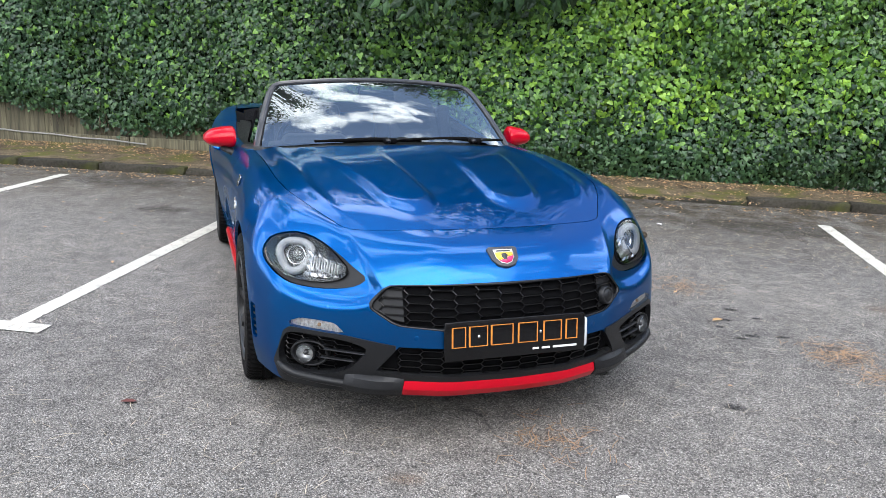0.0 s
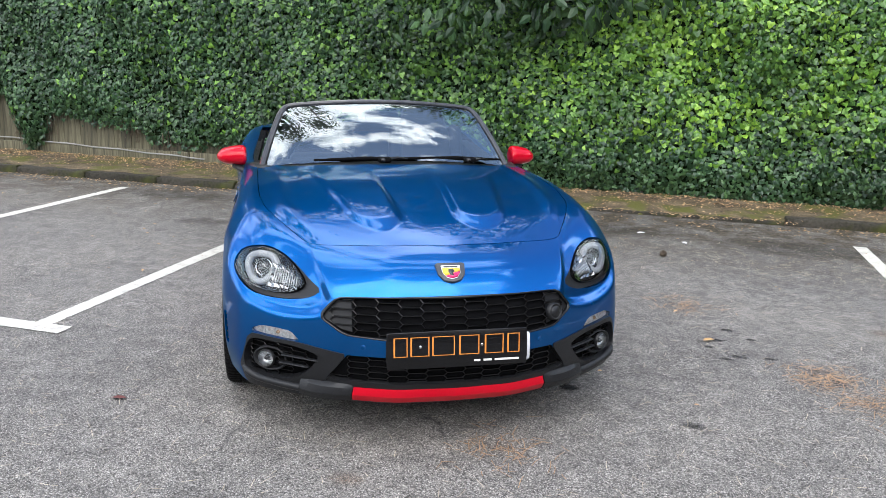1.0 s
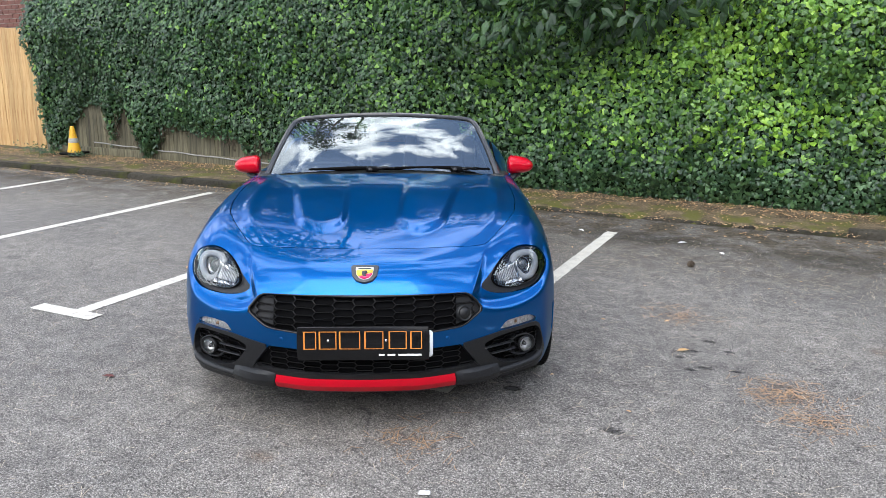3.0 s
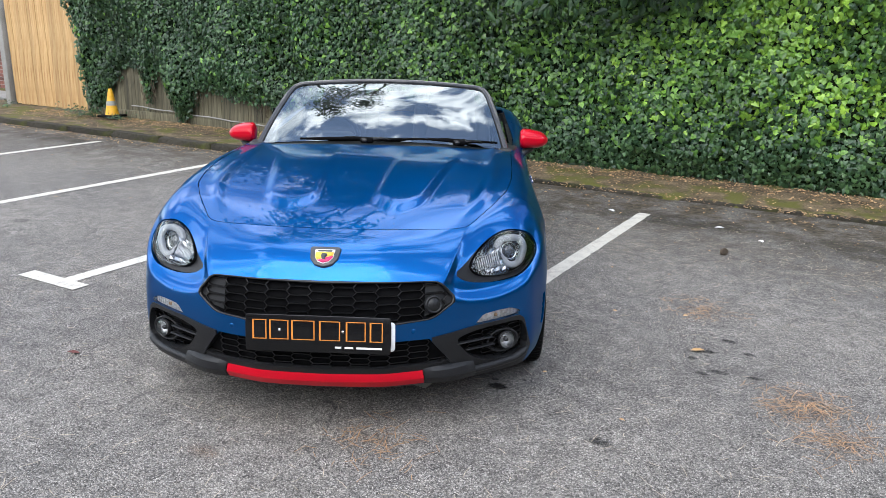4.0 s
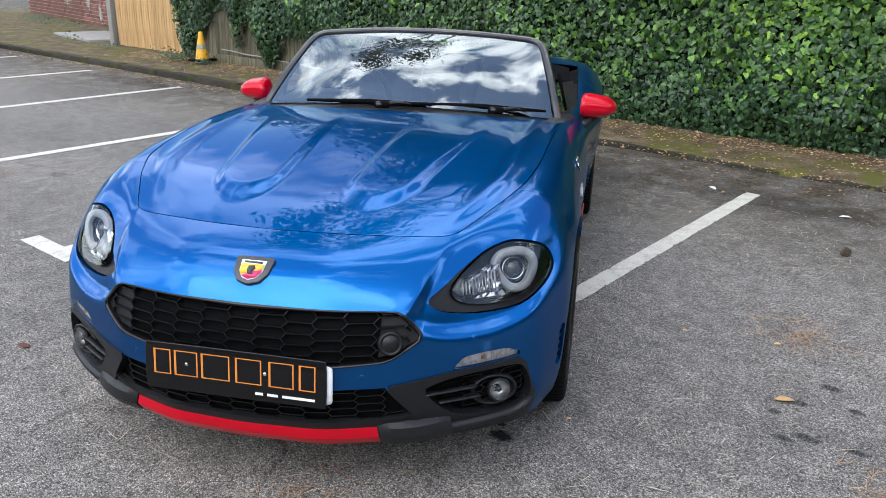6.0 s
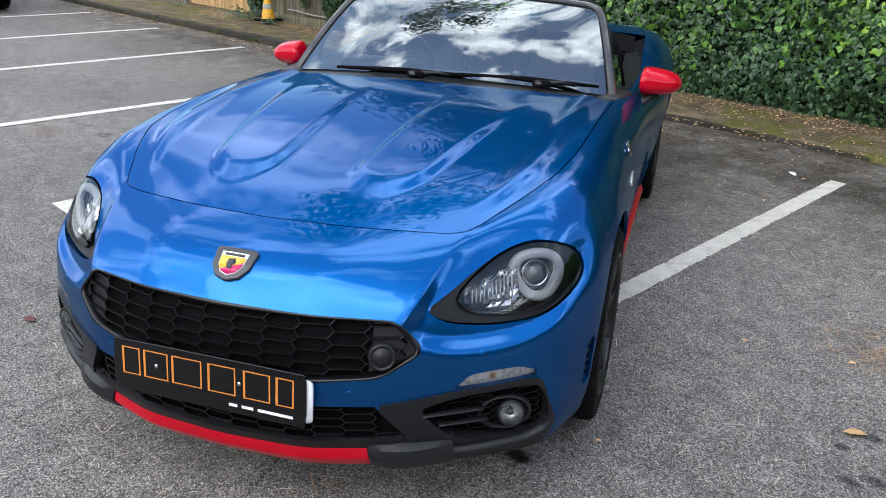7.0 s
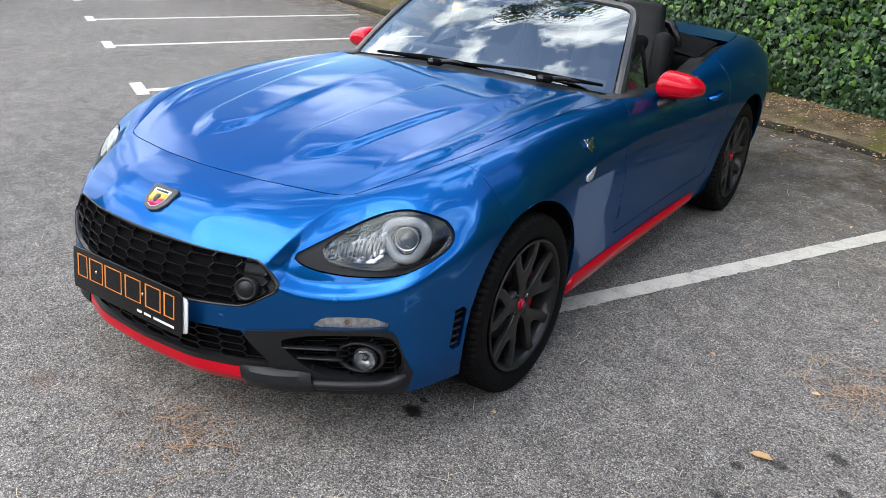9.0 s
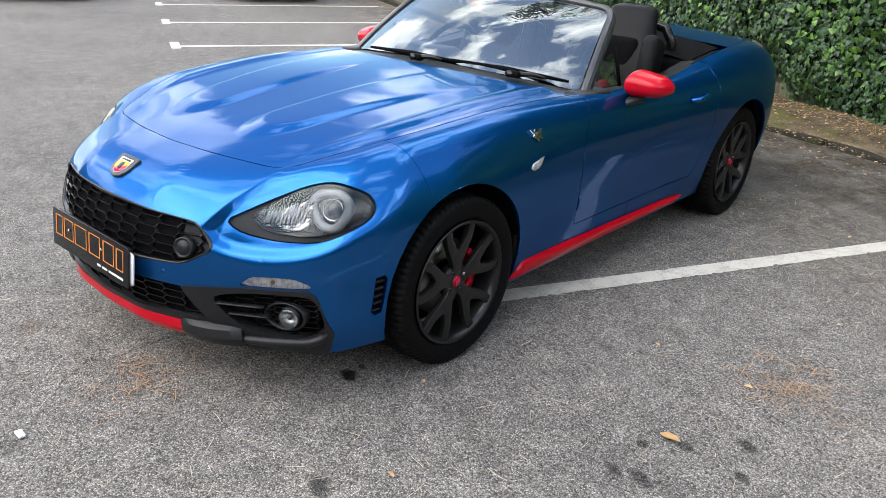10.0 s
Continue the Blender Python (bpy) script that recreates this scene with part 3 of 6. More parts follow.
def brick_wall():
    wall = new("wall_brick")
    wall.matrix_world = site_pose(-14.0, 6.66, .05, -9.6)
    tagged(wall, "old red brick wall with pale mortar and whitewash remains", "brick wall", kind="structure")
    part("mortar_core", block((14, .20, 2.6), (1.0, .158, 1.3), 0.01), MORTAR, wall)
    me = bpy.data.meshes.new("brick")
    bm = block((.213, .10, .064), (0, 0, 0), 0.004, segments=1)
    bm.to_mesh(me)
    bm.free()
    me.materials.append(BRICK)
    rnd = random.Random(5)
    verts, faces = [], []
    corner = [(x, y, z) for x in (-.1065, .1065) for y in (-.05, .05) for z in (-.032, .032)]
    for row in range(34):
        for i in range(62):
            x, y, z = -5.9 + i * .2245 + (row % 2) * .112, .1 + rnd.uniform(-.004, .004), .04 + row * .075
            if -1.7 < x < 1.2 and row < 23:
                ob = new("brick", me)
                ob.parent = wall
                ob.matrix_basis = pose(x, y, z, 0, rnd.uniform(-.5, .5), rnd.uniform(-.5, .5))
            else:
                o = len(verts)
                verts += [(x + a, y + b, z + c) for a, b, c in corner]
                faces += [tuple(o + k for k in f) for f in ((0, 1, 3, 2), (4, 6, 7, 5), (0, 4, 5, 1), (2, 3, 7, 6), (1, 5, 7, 3), (0, 2, 6, 4))]
    tagged(part("brickwork", data_mesh("brickwork", verts, faces, False), BRICK, wall), kind="stuff")
    for x, z, w, h in ((-2.6, .75, .5, .9), (-1.2, .55, .22, .5), (-.5, .35, .16, .6)):
        ob = part("whitewash", data_mesh("whitewash", [(w * math.cos(a * .5236), h / 2 * math.sin(a * .5236), 0) for a in range(12)], [tuple(range(12))]), WHITE_DIRT, wall, "flaking whitewash patch")
        ob.matrix_basis = pose(x, .046, z, 90)


brick_wall()

# ---- ivy hedge, trees ----
def leaf_shape(kind):
    """Outline of a leaf of unit size in x (width) and y (tip up), with a raised middle; returns verts and triangles."""
    if kind == "ivy":
        rim = [(0, -.18), (.30, -.34), (.52, -.10), (.34, .10), (.30, .26), (0, .62), (-.30, .26), (-.34, .10), (-.52, -.10), (-.30, -.34)]
    else:
        rim = [(0, -.5), (.27, -.1), (.15, .32), (0, .55), (-.15, .32), (-.27, -.1)]
    v = np.array([(x, y, -.16 * abs(x) - .10 * max(0, y)) for x, y in rim] + [(0, .02, .03)])
    n = len(rim)
    return v, np.array([(n, i, (i + 1) % n) for i in range(n)])


def leaf_cloud(name, places, normals, sizes, material, kind="ivy", seed=1, droop=0.55, spread=0.55):
    """Many leaves in one mesh: each hangs tip down and faces roughly along its normal."""
    g = np.random.default_rng(seed)
    shape, tris = leaf_shape(kind)
    n = len(places)
    z = normals + g.normal(0, spread, (n, 3)) * 0.6
    z[:, 2] += .25
    z /= np.linalg.norm(z, axis=1, keepdims=True)
    y = np.stack([g.normal(0, .55, n), g.normal(0, .55, n), -np.ones(n) * (.4 + droop)], 1)
    y -= z * (y * z).sum(1, keepdims=True)
    y /= np.linalg.norm(y, axis=1, keepdims=True)
    x = np.cross(y, z)
    s = sizes[:, None, None]
    v = places[:, None] + s * (shape[None, :, :1] * x[:, None] + shape[None, :, 1:2] * y[:, None] + shape[None, :, 2:] * z[:, None])
    f = tris[None] + (np.arange(n) * len(shape))[:, None, None]
    return data_mesh(name, v.reshape(-1, 3), f.reshape(-1, 3), False)


ALONG_A, AWAY_A = np.array(ALONG), np.array(AWAY)


def low_edge(s):
    """How high over the ground the ivy ends, along the hedge."""
    at = [-9.2, -8.9, -8.6, -8.3, -8.0, -7.65, -7.5, -7.3, -7.1, -6.9, -6.7, -6.5, -6.3, -5.6, -5.2, -5.0, -4.4, -3.8, -3.25, -2.85, -2.6, 7]
    up = [.75, .15, .20, .55, .90, .85, .30, .85, .80, .15, .12, .55, .62, .50, .48, .33, .30, .34, .34, .36, .10, .08]
    return np.interp(s, at, up)


def hedge_bulge(s, z):
    """How far the ivy stands out from the fence."""
    b = .24 + .07 * np.sin(s * 1.9 + 1) * np.sin(z * 2.3) + .035 * np.sin(s * 4.7 + z * 3.1) + .025 * np.sin(s * 9.1 - z * 7)
    b = b * np.interp(z - low_edge(s), [0, .25, .8], [.35, .75, 1.0])
    return b + .12 * np.interp(z, [1.2, 1.9, 2.3], [0, 1, .4])


def build_hedge():
    hedge = new("ivy_hedge")
    hedge.matrix_world = Matrix.Translation(site(-2, 5.1, 0))
    tagged(hedge, "dense green ivy hanging over a fence as a hedge", "ivy hedge")
    base = np.array(hedge.matrix_world.translation)
    g = np.random.default_rng(11)
    # sheet behind the leaves; its near-black green stands for shade in the gaps
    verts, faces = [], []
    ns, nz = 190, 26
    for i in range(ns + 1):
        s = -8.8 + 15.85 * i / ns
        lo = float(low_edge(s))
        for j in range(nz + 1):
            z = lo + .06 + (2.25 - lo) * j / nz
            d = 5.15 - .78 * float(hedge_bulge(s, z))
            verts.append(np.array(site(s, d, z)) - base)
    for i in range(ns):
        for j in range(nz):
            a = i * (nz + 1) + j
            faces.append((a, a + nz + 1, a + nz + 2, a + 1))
    part("inner_growth", data_mesh("inner_growth", verts, faces), UNDER, hedge, "dark sheet coloured as the shade between the leaves")

    def sheet(count, size, seed, depth, zmax=2.35):
        q = np.random.default_rng(seed)
        s = q.uniform(-8.85, 7.0, count)
        lo = low_edge(s) + q.normal(0, .05, count)
        z = lo + (zmax - lo) * q.random(count)
        d = 5.15 - hedge_bulge(s, z) + q.uniform(-.03, depth, count)
        e = .05
        slope_s = (hedge_bulge(s + e, z) - hedge_bulge(s - e, z)) / (2 * e)
        slope_z = (hedge_bulge(s, z + e) - hedge_bulge(s, z - e)) / (2 * e)
        nrm = -AWAY_A[None] - ALONG_A[None] * slope_s[:, None] - np.array([0, 0, 1.])[None] * slope_z[:, None]
        p = ALONG_A[None] * s[:, None] + AWAY_A[None] * d[:, None] + np.array([0, 0, 1.])[None] * z[:, None]
        return p - base, nrm, q.uniform(*size, count), s, z
    p, nrm, size, s, z = sheet(84000, (.040, .080), 21, .10)
    # shade low down and to the left is put into the leaf colour
    in_shade = (z < low_edge(s) + .42 * g.random(len(z))) | ((s > -1.5) & (z < .28 + .7 * g.random(len(z))))
    in_shade |= g.random(len(z)) < np.interp(s, [-6.5, -4.0, -1.5, .3], [.95, .80, .50, .12])
    # sunlight on the upper right is put into these leaves' colour
    in_sun = (~in_shade) & (s > -.8) & (z > .55) & (g.random(len(z)) < np.interp(s, [-.8, .9, 2.2, 3.0], [0, .95, .85, .30]) * np.clip(.5 + .6 * np.sin(s * 2.9 + 1.3 * np.sin(z * 3)) * np.sin(z * 4.1 + s), 0, 1))
    size = np.where(in_shade, size * .82, size)
    near = np.flatnonzero((~in_shade) & (s > -1.2) & (s < 2.6) & (z > .5) & (z < 1.7))[:260]
    rest = np.setdiff1d(np.arange(len(z)), near)
    lit, dim, picked = rest[~in_shade[rest] & ~in_sun[rest]], rest[in_shade[rest]], rest[in_sun[rest]]
    tagged(part("young_leaves", leaf_cloud("young_leaves", p[picked], nrm[picked], size[picked], IVY_SUNLIT, seed=4, spread=.58), IVY_SUNLIT, hedge, "ivy leaves coloured brighter yellow-green, as in sun"), kind="stuff")
    tagged(part("leaves", leaf_cloud("leaves", p[lit], nrm[lit], size[lit], IVY, seed=2, spread=.58), IVY, hedge, "glossy mid-green ivy leaves"), kind="stuff")
    tagged(part("small_leaves", leaf_cloud("small_leaves", p[dim], nrm[dim], size[dim], IVY_SHADE, seed=3, spread=.58), IVY_SHADE, hedge, "small ivy leaves coloured darker, as in shade"), kind="stuff")
    p2, nrm2, size2, s2, z2 = sheet(46000, (.032, .062), 22, .10)
    # more small leaves near the foot, again in the shaded greens
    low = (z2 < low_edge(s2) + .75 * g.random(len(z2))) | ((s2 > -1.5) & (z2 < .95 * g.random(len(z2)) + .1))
    tagged(part("lower_leaves", leaf_cloud("lower_leaves", p2[low], nrm2[low], size2[low], IVY_SHADE, seed=5), IVY_SHADE, hedge, "small ivy leaves coloured darker, as in shade"), kind="stuff")
    for k in near:
        me = leaf_cloud("leaf", np.zeros((1, 3)), nrm[k:k + 1] * 1.3, size[k:k + 1] * 1.1, IVY, seed=int(k))
        ob = part("leaf", me, IVY, hedge)
        ob.location = p[k] - AWAY_A * .03
    # bare hanging stems over the boards
    rnd = random.Random(9)
    for c, lo, hi in ((-6.85, .12, 1.0), (-7.45, .2, 1.0), (-6.6, .15, .8), (-4.95, .15, .6), (-5.3, .2, .6)):
        bm = bmesh.new()
        for k in range(14):
            x, zz, path = c + rnd.uniform(-.16, .16), hi, []
            while zz > lo + rnd.uniform(0, .2):
                path.append(tuple(np.array(site(x, 5.10 - rnd.uniform(0, .05), zz)) - base))
                x += rnd.uniform(-.03, .03)
                zz -= .08
            if len(path) > 2:
                tube(path, .0035, 4, bm=bm)
        part("bare_tangle", bm, BARK, hedge, "tangle of bare ivy stems")
    trunk = [site(-3.0 + .02 * math.sin(i), 4.97 - .01 * i, .06 + i * .08) - Vector(base) for i in range(7)]
    part("trunk", tube(trunk, [.075, .055, .05, .055, .06, .07, .08], 9), BARK, hedge, "knotty pale ivy trunk")
    return hedge


def tree(name, label, s, d, height, crown, leaves, seed, reach, lowest, boughs=()):
    """A tapered trunk, limbs and a ragged crown of many leaves in clumps with gaps."""
    rnd = random.Random(seed)
    g = np.random.default_rng(seed)
    root = new(name)
    root.matrix_world = Matrix.Translation(site(s, d, 0))
    tagged(root, label, "tree", "trees behind the hedge")
    bm = bmesh.new()
    top = Vector((rnd.uniform(-.3, .3), rnd.uniform(-.3, .3), height * .8))
    tube([Vector((0, 0, -.1)), Vector((.05, 0, height * .2)), top * .5, top * .75, top], [.26, .2, .15, .10, .03], 10, bm=bm)
    tips = []
    for k in range(crown):
        a = rnd.uniform(0, 2 * math.pi)
        h = rnd.uniform(lowest, height)
        r = reach * math.sqrt(rnd.random()) * (1 - .55 * max(0, (h - lowest) / (height - lowest) - .35))
        tip = Vector((r * math.cos(a), r * math.sin(a), h))
        start = top * max(.18, min(.9, (h - .8) / height * .8))
        bend = start.lerp(tip, .55) + Vector((0, 0, .35))
        tube([start, bend, tip], [.05, .03, .008], 5, bm=bm)
        tips.append((bend, tip))
    for bs, bd, bz in boughs:
        tip = site(bs, bd, bz) - site(s, d)
        bend = top.lerp(tip, .5) + Vector((0, 0, .5))
        tube([top * .8, bend, tip], [.07, .04, .01], 6, bm=bm)
        tips += [(bend, tip)] * 2
    part("trunk", bm, BARK, root)
    p, w = [], []
    for bend, tip in tips:
        for c, k in ((tip, 1.0), (bend.lerp(tip, .5), .6)):
            m = int(leaves / (1.6 * crown) * k)
            q = g.normal(0, 1, (m, 3)) * (.34, .34, .20)
            p.append(np.array(c) + q)
            w.append(q + (0, 0, .5))
    p, w = np.concatenate(p), np.concatenate(w)
    w /= np.linalg.norm(w, axis=1, keepdims=True) + 1e-6
    tagged(part("crown", leaf_cloud("crown", p, w, g.uniform(.09, .17, len(p)), TREE_LEAF, "tree", seed, .2, .9), TREE_LEAF, root), kind="stuff")


build_hedge()
tree("broadleaf_tree", "dark broadleaf tree overhanging the ivy hedge", -.4, 7.0, 5.0, 120, 34000, 5, 2.7, 1.9)
tree("broadleaf_tree", "dark broadleaf tree behind the ivy hedge", -4.6, 7.3, 6.0, 110, 30000, 6, 2.8, 1.9, ((-3.7, 2.0, 5.8), (-3.0, 2.9, 6.2), (-4.4, 2.6, 6.0)))
tree("broadleaf_tree", "dark broadleaf tree behind the ivy hedge", -8.6, 9.0, 5.4, 80, 12000, 12, 2.6, 2.2)
tree("broadleaf_tree", "dark broadleaf tree behind the ivy hedge", 4.0, 9.4, 5.0, 100, 20000, 8, 2.7, 2.4)


def weeds():
    g = np.random.default_rng(31)
    p = []
    for s, d, n, r in ((-8.55, 4.75, 160, .16), (-7.75, 4.72, 70, .12), (-9.1, 4.95, 90, .15), (-10.6, 4.75, 60, .12), (-16.5, 6.75, 260, .5), (-15.0, 6.55, 120, .3), (-17.6, 6.95, 260, .4), (-12.2, 5.0, 60, .15)):
        q = g.normal(0, 1, (n, 3)) * (r, r * .6, .05)
        q[:, 2] = np.abs(q[:, 2]) + .12
        p.append(ALONG_A[None] * (s + q[:, :1]) + AWAY_A[None] * (d + q[:, 1:2]) + q[:, 2:] * np.array([0, 0, 1.]))
    p = np.concatenate(p)
    me = leaf_cloud("weeds", p, np.tile((0, -.4, .8), (len(p), 1)), g.uniform(.022, .05, len(p)), IVY_SHADE, "tree", 31, .0, .9)
    tagged(part("weeds", me, IVY_SHADE), "low green weeds along the fence and wall foot", "weeds", kind="stuff")


weeds()

# ---- the car: front axle over the origin, nose towards -y ----
# the body shell: upright sections from the centre of the nose round the flank to the tail, each from the lower edge up to the shut line
SECTIONS = []


def section(*levels):
    SECTIONS.append(np.array(levels))


section((0, -.80, .19), (0, -.855, .27), (0, -.868, .40), (0, -.855, .51), (0, -.815, .59), (0, -.757, .66), (0, -.686, .70), (0, -.567, .731))
section((.22, -.79, .19), (.22, -.84, .27), (.22, -.853, .40), (.22, -.838, .51), (.22, -.797, .592), (.22, -.740, .66), (.22, -.670, .70), (.22, -.550, .730))
section((.40, -.73, .19), (.40, -.775, .27), (.40, -.79, .40), (.41, -.775, .51), (.418, -.735, .592), (.41, -.672, .655), (.40, -.607, .695), (.40, -.512, .728))
section((.50, -.68, .19), (.50, -.715, .27), (.50, -.73, .40), (.497, -.715, .51), (.475, -.688, .60), (.475, -.628, .66), (.485, -.553, .70), (.50, -.482, .727))
section((.62, -.61, .19), (.63, -.635, .27), (.63, -.64, .40), (.62, -.63, .50), (.60, -.58, .585), (.585, -.515, .66), (.575, -.45, .725), (.555, -.385, .752))
section((.748, -.505, .19), (.765, -.52, .27), (.767, -.52, .40), (.760, -.512, .51), (.748, -.482, .60), (.724, -.418, .69), (.682, -.333, .76), (.62, -.26, .785))
section((.815, -.335, .20), (.832, -.345, .28), (.838, -.345, .40), (.834, -.338, .52), (.822, -.315, .62), (.787, -.265, .715), (.735, -.195, .785), (.668, -.13, .81))
section((.83, -.10, .20), (.85, -.10, .29), (.862, -.09, .42), (.862, -.07, .54), (.845, -.04, .65), (.805, -.01, .745), (.755, .02, .805), (.692, .05, .828))
section((.80, .36, .18), (.82, .36, .29), (.835, .36, .42), (.842, .36, .54), (.833, .36, .65), (.805, .36, .755), (.765, .36, .82), (.703, .36, .845))
section((.79, .9, .18), (.81, .9, .29), (.825, .9, .42), (.835, .9, .54), (.83, .9, .66), (.812, .9, .757), (.775, .9, .815), (.72, .9, .836))
section((.79, 1.5, .18), (.81, 1.5, .29), (.825, 1.5, .42), (.838, 1.5, .55), (.838, 1.5, .67), (.822, 1.5, .755), (.792, 1.5, .81), (.745, 1.5, .83))
section((.80, 1.95, .19), (.825, 1.95, .29), (.845, 1.95, .42), (.862, 1.95, .55), (.868, 1.95, .67), (.85, 1.95, .78), (.80, 1.95, .85), (.72, 1.95, .88))
section((.81, 2.31, .20), (.84, 2.31, .30), (.865, 2.31, .43), (.877, 2.31, .56), (.876, 2.31, .68), (.85, 2.31, .79), (.79, 2.31, .875), (.70, 2.31, .91))
section((.78, 2.72, .22), (.81, 2.74, .31), (.835, 2.74, .43), (.845, 2.74, .56), (.838, 2.74, .68), (.81, 2.74, .79), (.74, 2.73, .87), (.62, 2.72, .905))
section((.60, 3.00, .24), (.63, 3.03, .32), (.65, 3.05, .44), (.66, 3.05, .56), (.655, 3.04, .68), (.62, 3.02, .79), (.56, 2.99, .86), (.46, 2.94, .895))
section((0, 3.12, .25), (0, 3.16, .33), (0, 3.18, .45), (0, 3.18, .57), (0, 3.165, .69), (0, 3.14, .79), (0, 3.11, .855), (0, 3.05, .888))


def spline(values, knots, at):
    """Natural cubic through values (n, ...) at knots, read at the places given."""
    v, k, q = np.asarray(values, float), np.asarray(knots, float), np.asarray(at, float)
    n, h = len(k), np.diff(k)
    a = np.eye(n)
    r = np.zeros((n,) + v.shape[1:])
    for i in range(1, n - 1):
        a[i, i - 1:i + 2] = h[i - 1], 2 * (h[i - 1] + h[i]), h[i]
        r[i] = 6 * ((v[i + 1] - v[i]) / h[i] - (v[i] - v[i - 1]) / h[i - 1])
    m = np.linalg.solve(a, r.reshape(n, -1)).reshape(r.shape)
    i = np.clip(np.searchsorted(k, q) - 1, 0, n - 2)
    shape = (-1,) + (1,) * (v.ndim - 1)
    s, hi = (q - k[i]).reshape(shape), h[i].reshape(shape)
    b = (v[i + 1] - v[i]) / hi - hi * (2 * m[i] + m[i + 1]) / 6
    return v[i] + s * (b + s * (m[i] / 2 + s * (m[i + 1] - m[i]) / (6 * hi)))


def shell(fine_round, fine_up, straight=False):
    """The half shell as a grid (round, up, 3): x = 0 at both ends lies on the car's axis."""
    p = np.array(SECTIONS)
    both = np.concatenate([p[:0:-1] * (-1, 1, 1), p])          # through the axis, so that the nose is smooth across it
    mid = both[:, 3]
    k = np.concatenate([[0], np.cumsum(np.linalg.norm(np.diff(mid, axis=0), axis=1) ** .8)])
    start = k[len(p) - 1]
    at = start + (k[-1] - start) * np.concatenate([np.linspace(0, .36, fine_round * 2 // 3), np.linspace(.36, 1, fine_round // 2)[1:]])
    rows = spline(both, k, at)
    if straight:
        flat = both.reshape(len(both), -1)
        rows = np.stack([np.interp(at, k, flat[:, i]) for i in range(flat.shape[1])], 1).reshape(rows.shape)
    up = np.concatenate([[0], np.cumsum(np.linalg.norm(np.diff(p[2], axis=0), axis=1) ** .8)])
    return np.swapaxes(spline(np.swapaxes(rows, 0, 1), up, np.linspace(0, up[-1], fine_up)), 0, 1)


def faired(grid, plain, width=.050):
    """Draws the nose and wings as one even sweep over their sections, with no ripples; the flanks behind the wheel stay."""
    n = len(grid)
    full = np.concatenate([plain[:0:-1] * (-1, 1, 1), plain])
    mid = full[:, full.shape[1] // 2]
    k = np.concatenate([[0], np.cumsum(np.linalg.norm(np.diff(mid, axis=0), axis=1))])
    w = np.exp(-((k[:, None] - k[None]) / width) ** 2 / 2) * np.gradient(k)[None]
    w /= w.sum(1, keepdims=True)
    even = lambda g: np.einsum("ij,jkl->ikl", w, g)
    soft = even(full + (full - even(full)))[n - 1:]
    share = np.clip((.25 - grid[..., 1:2]) / .35, 0, 1)
    return grid + (soft - grid) * share


BROW = [(.425, .570), (.440, .600), (.460, .645), (.482, .690), (.502, .730)]
LID = [(.425, .562), (.455, .537), (.49, .519), (.54, .507), (.60, .503), (.66, .507), (.72, .523), (.765, .550), (.797, .590), (.814, .640), (.812, .70)]


LID = [tuple(p) for p in spline(LID, range(len(LID)), np.linspace(0, len(LID) - 1, 61))]


def creased(grid):
    """Folds a brow into the nose, from the grille's corner up past the lamp, and sinks the lamp's socket behind a rounded lower lid."""
    out = grid.copy()
    front = grid[..., 1] < -.12
    x, z = grid[..., 0], grid[..., 2]
    line = np.interp(z, [p[1] for p in BROW], [p[0] for p in BROW])
    off = x - line
    fade = np.clip((z - .555) / .035, 0, 1) * np.clip((.735 - z) / .05, 0, 1)
    fold = np.where(off > 0, 1 - np.exp(-np.clip(off, 0, 1) / .02), 0) * np.exp(-np.clip(off - .02, 0, 1) / .05)
    swell = np.exp(-(np.clip(-off, 0, 1) / .03) ** 2) * np.where(off <= 0, 1, np.exp(-np.clip(off, 0, 1) / .006))
    push = np.where(front, fade * (.0045 * fold - .002 * swell), 0)
    far, within = np.full(x.shape, 9.0), np.zeros(x.shape, bool)
    for (x0, z0), (x1, z1) in zip(LID, LID[1:]):
        dx, dz = x1 - x0, z1 - z0
        t = np.clip(((x - x0) * dx + (z - z0) * dz) / (dx * dx + dz * dz), 0, 1)
        gap = np.hypot(x - x0 - t * dx, z - z0 - t * dz)
        left = (z - z0) * dx - (x - x0) * dz > 0
        within = np.where(gap < far, left, within)
        far = np.minimum(gap, far)
    q = np.where(within, far, -far)
    rise = np.clip((q + .004) / .042, 0, 1)
    sunk = (.014 + .005 * np.clip((.60 - x) / .09, 0, 1)) * rise * rise * (3 - 2 * rise) * (1 - .82 * np.clip((q - .03) / .085, 0, 1)) - .0030 * np.exp(-((q + .008) / .022) ** 2)
    sunk = sunk * np.clip((x - .425) / .05, 0, 1) * np.clip((.735 - z) / .05, 0, 1) * np.clip(off / .03, 0, 1) * np.clip((-.24 - grid[..., 1]) / .14, 0, 1)
    push = push + np.where(front, sunk, 0)
    out[..., 0] -= push * .45
    out[..., 1] += push * .8
    out[..., 2] -= push * .35
    return out


HALF = creased(faired(shell(360, 120), shell(360, 120, True)))


def shell_tree():
    rows, ups = HALF.shape[:2]
    faces = [(i * ups + j, (i + 1) * ups + j, (i + 1) * ups + j + 1, i * ups + j + 1) for i in range(rows - 1) for j in range(ups - 1)]
    return BVHTree.FromPolygons([tuple(p) for p in HALF.reshape(-1, 3)], faces)


TREE = shell_tree()


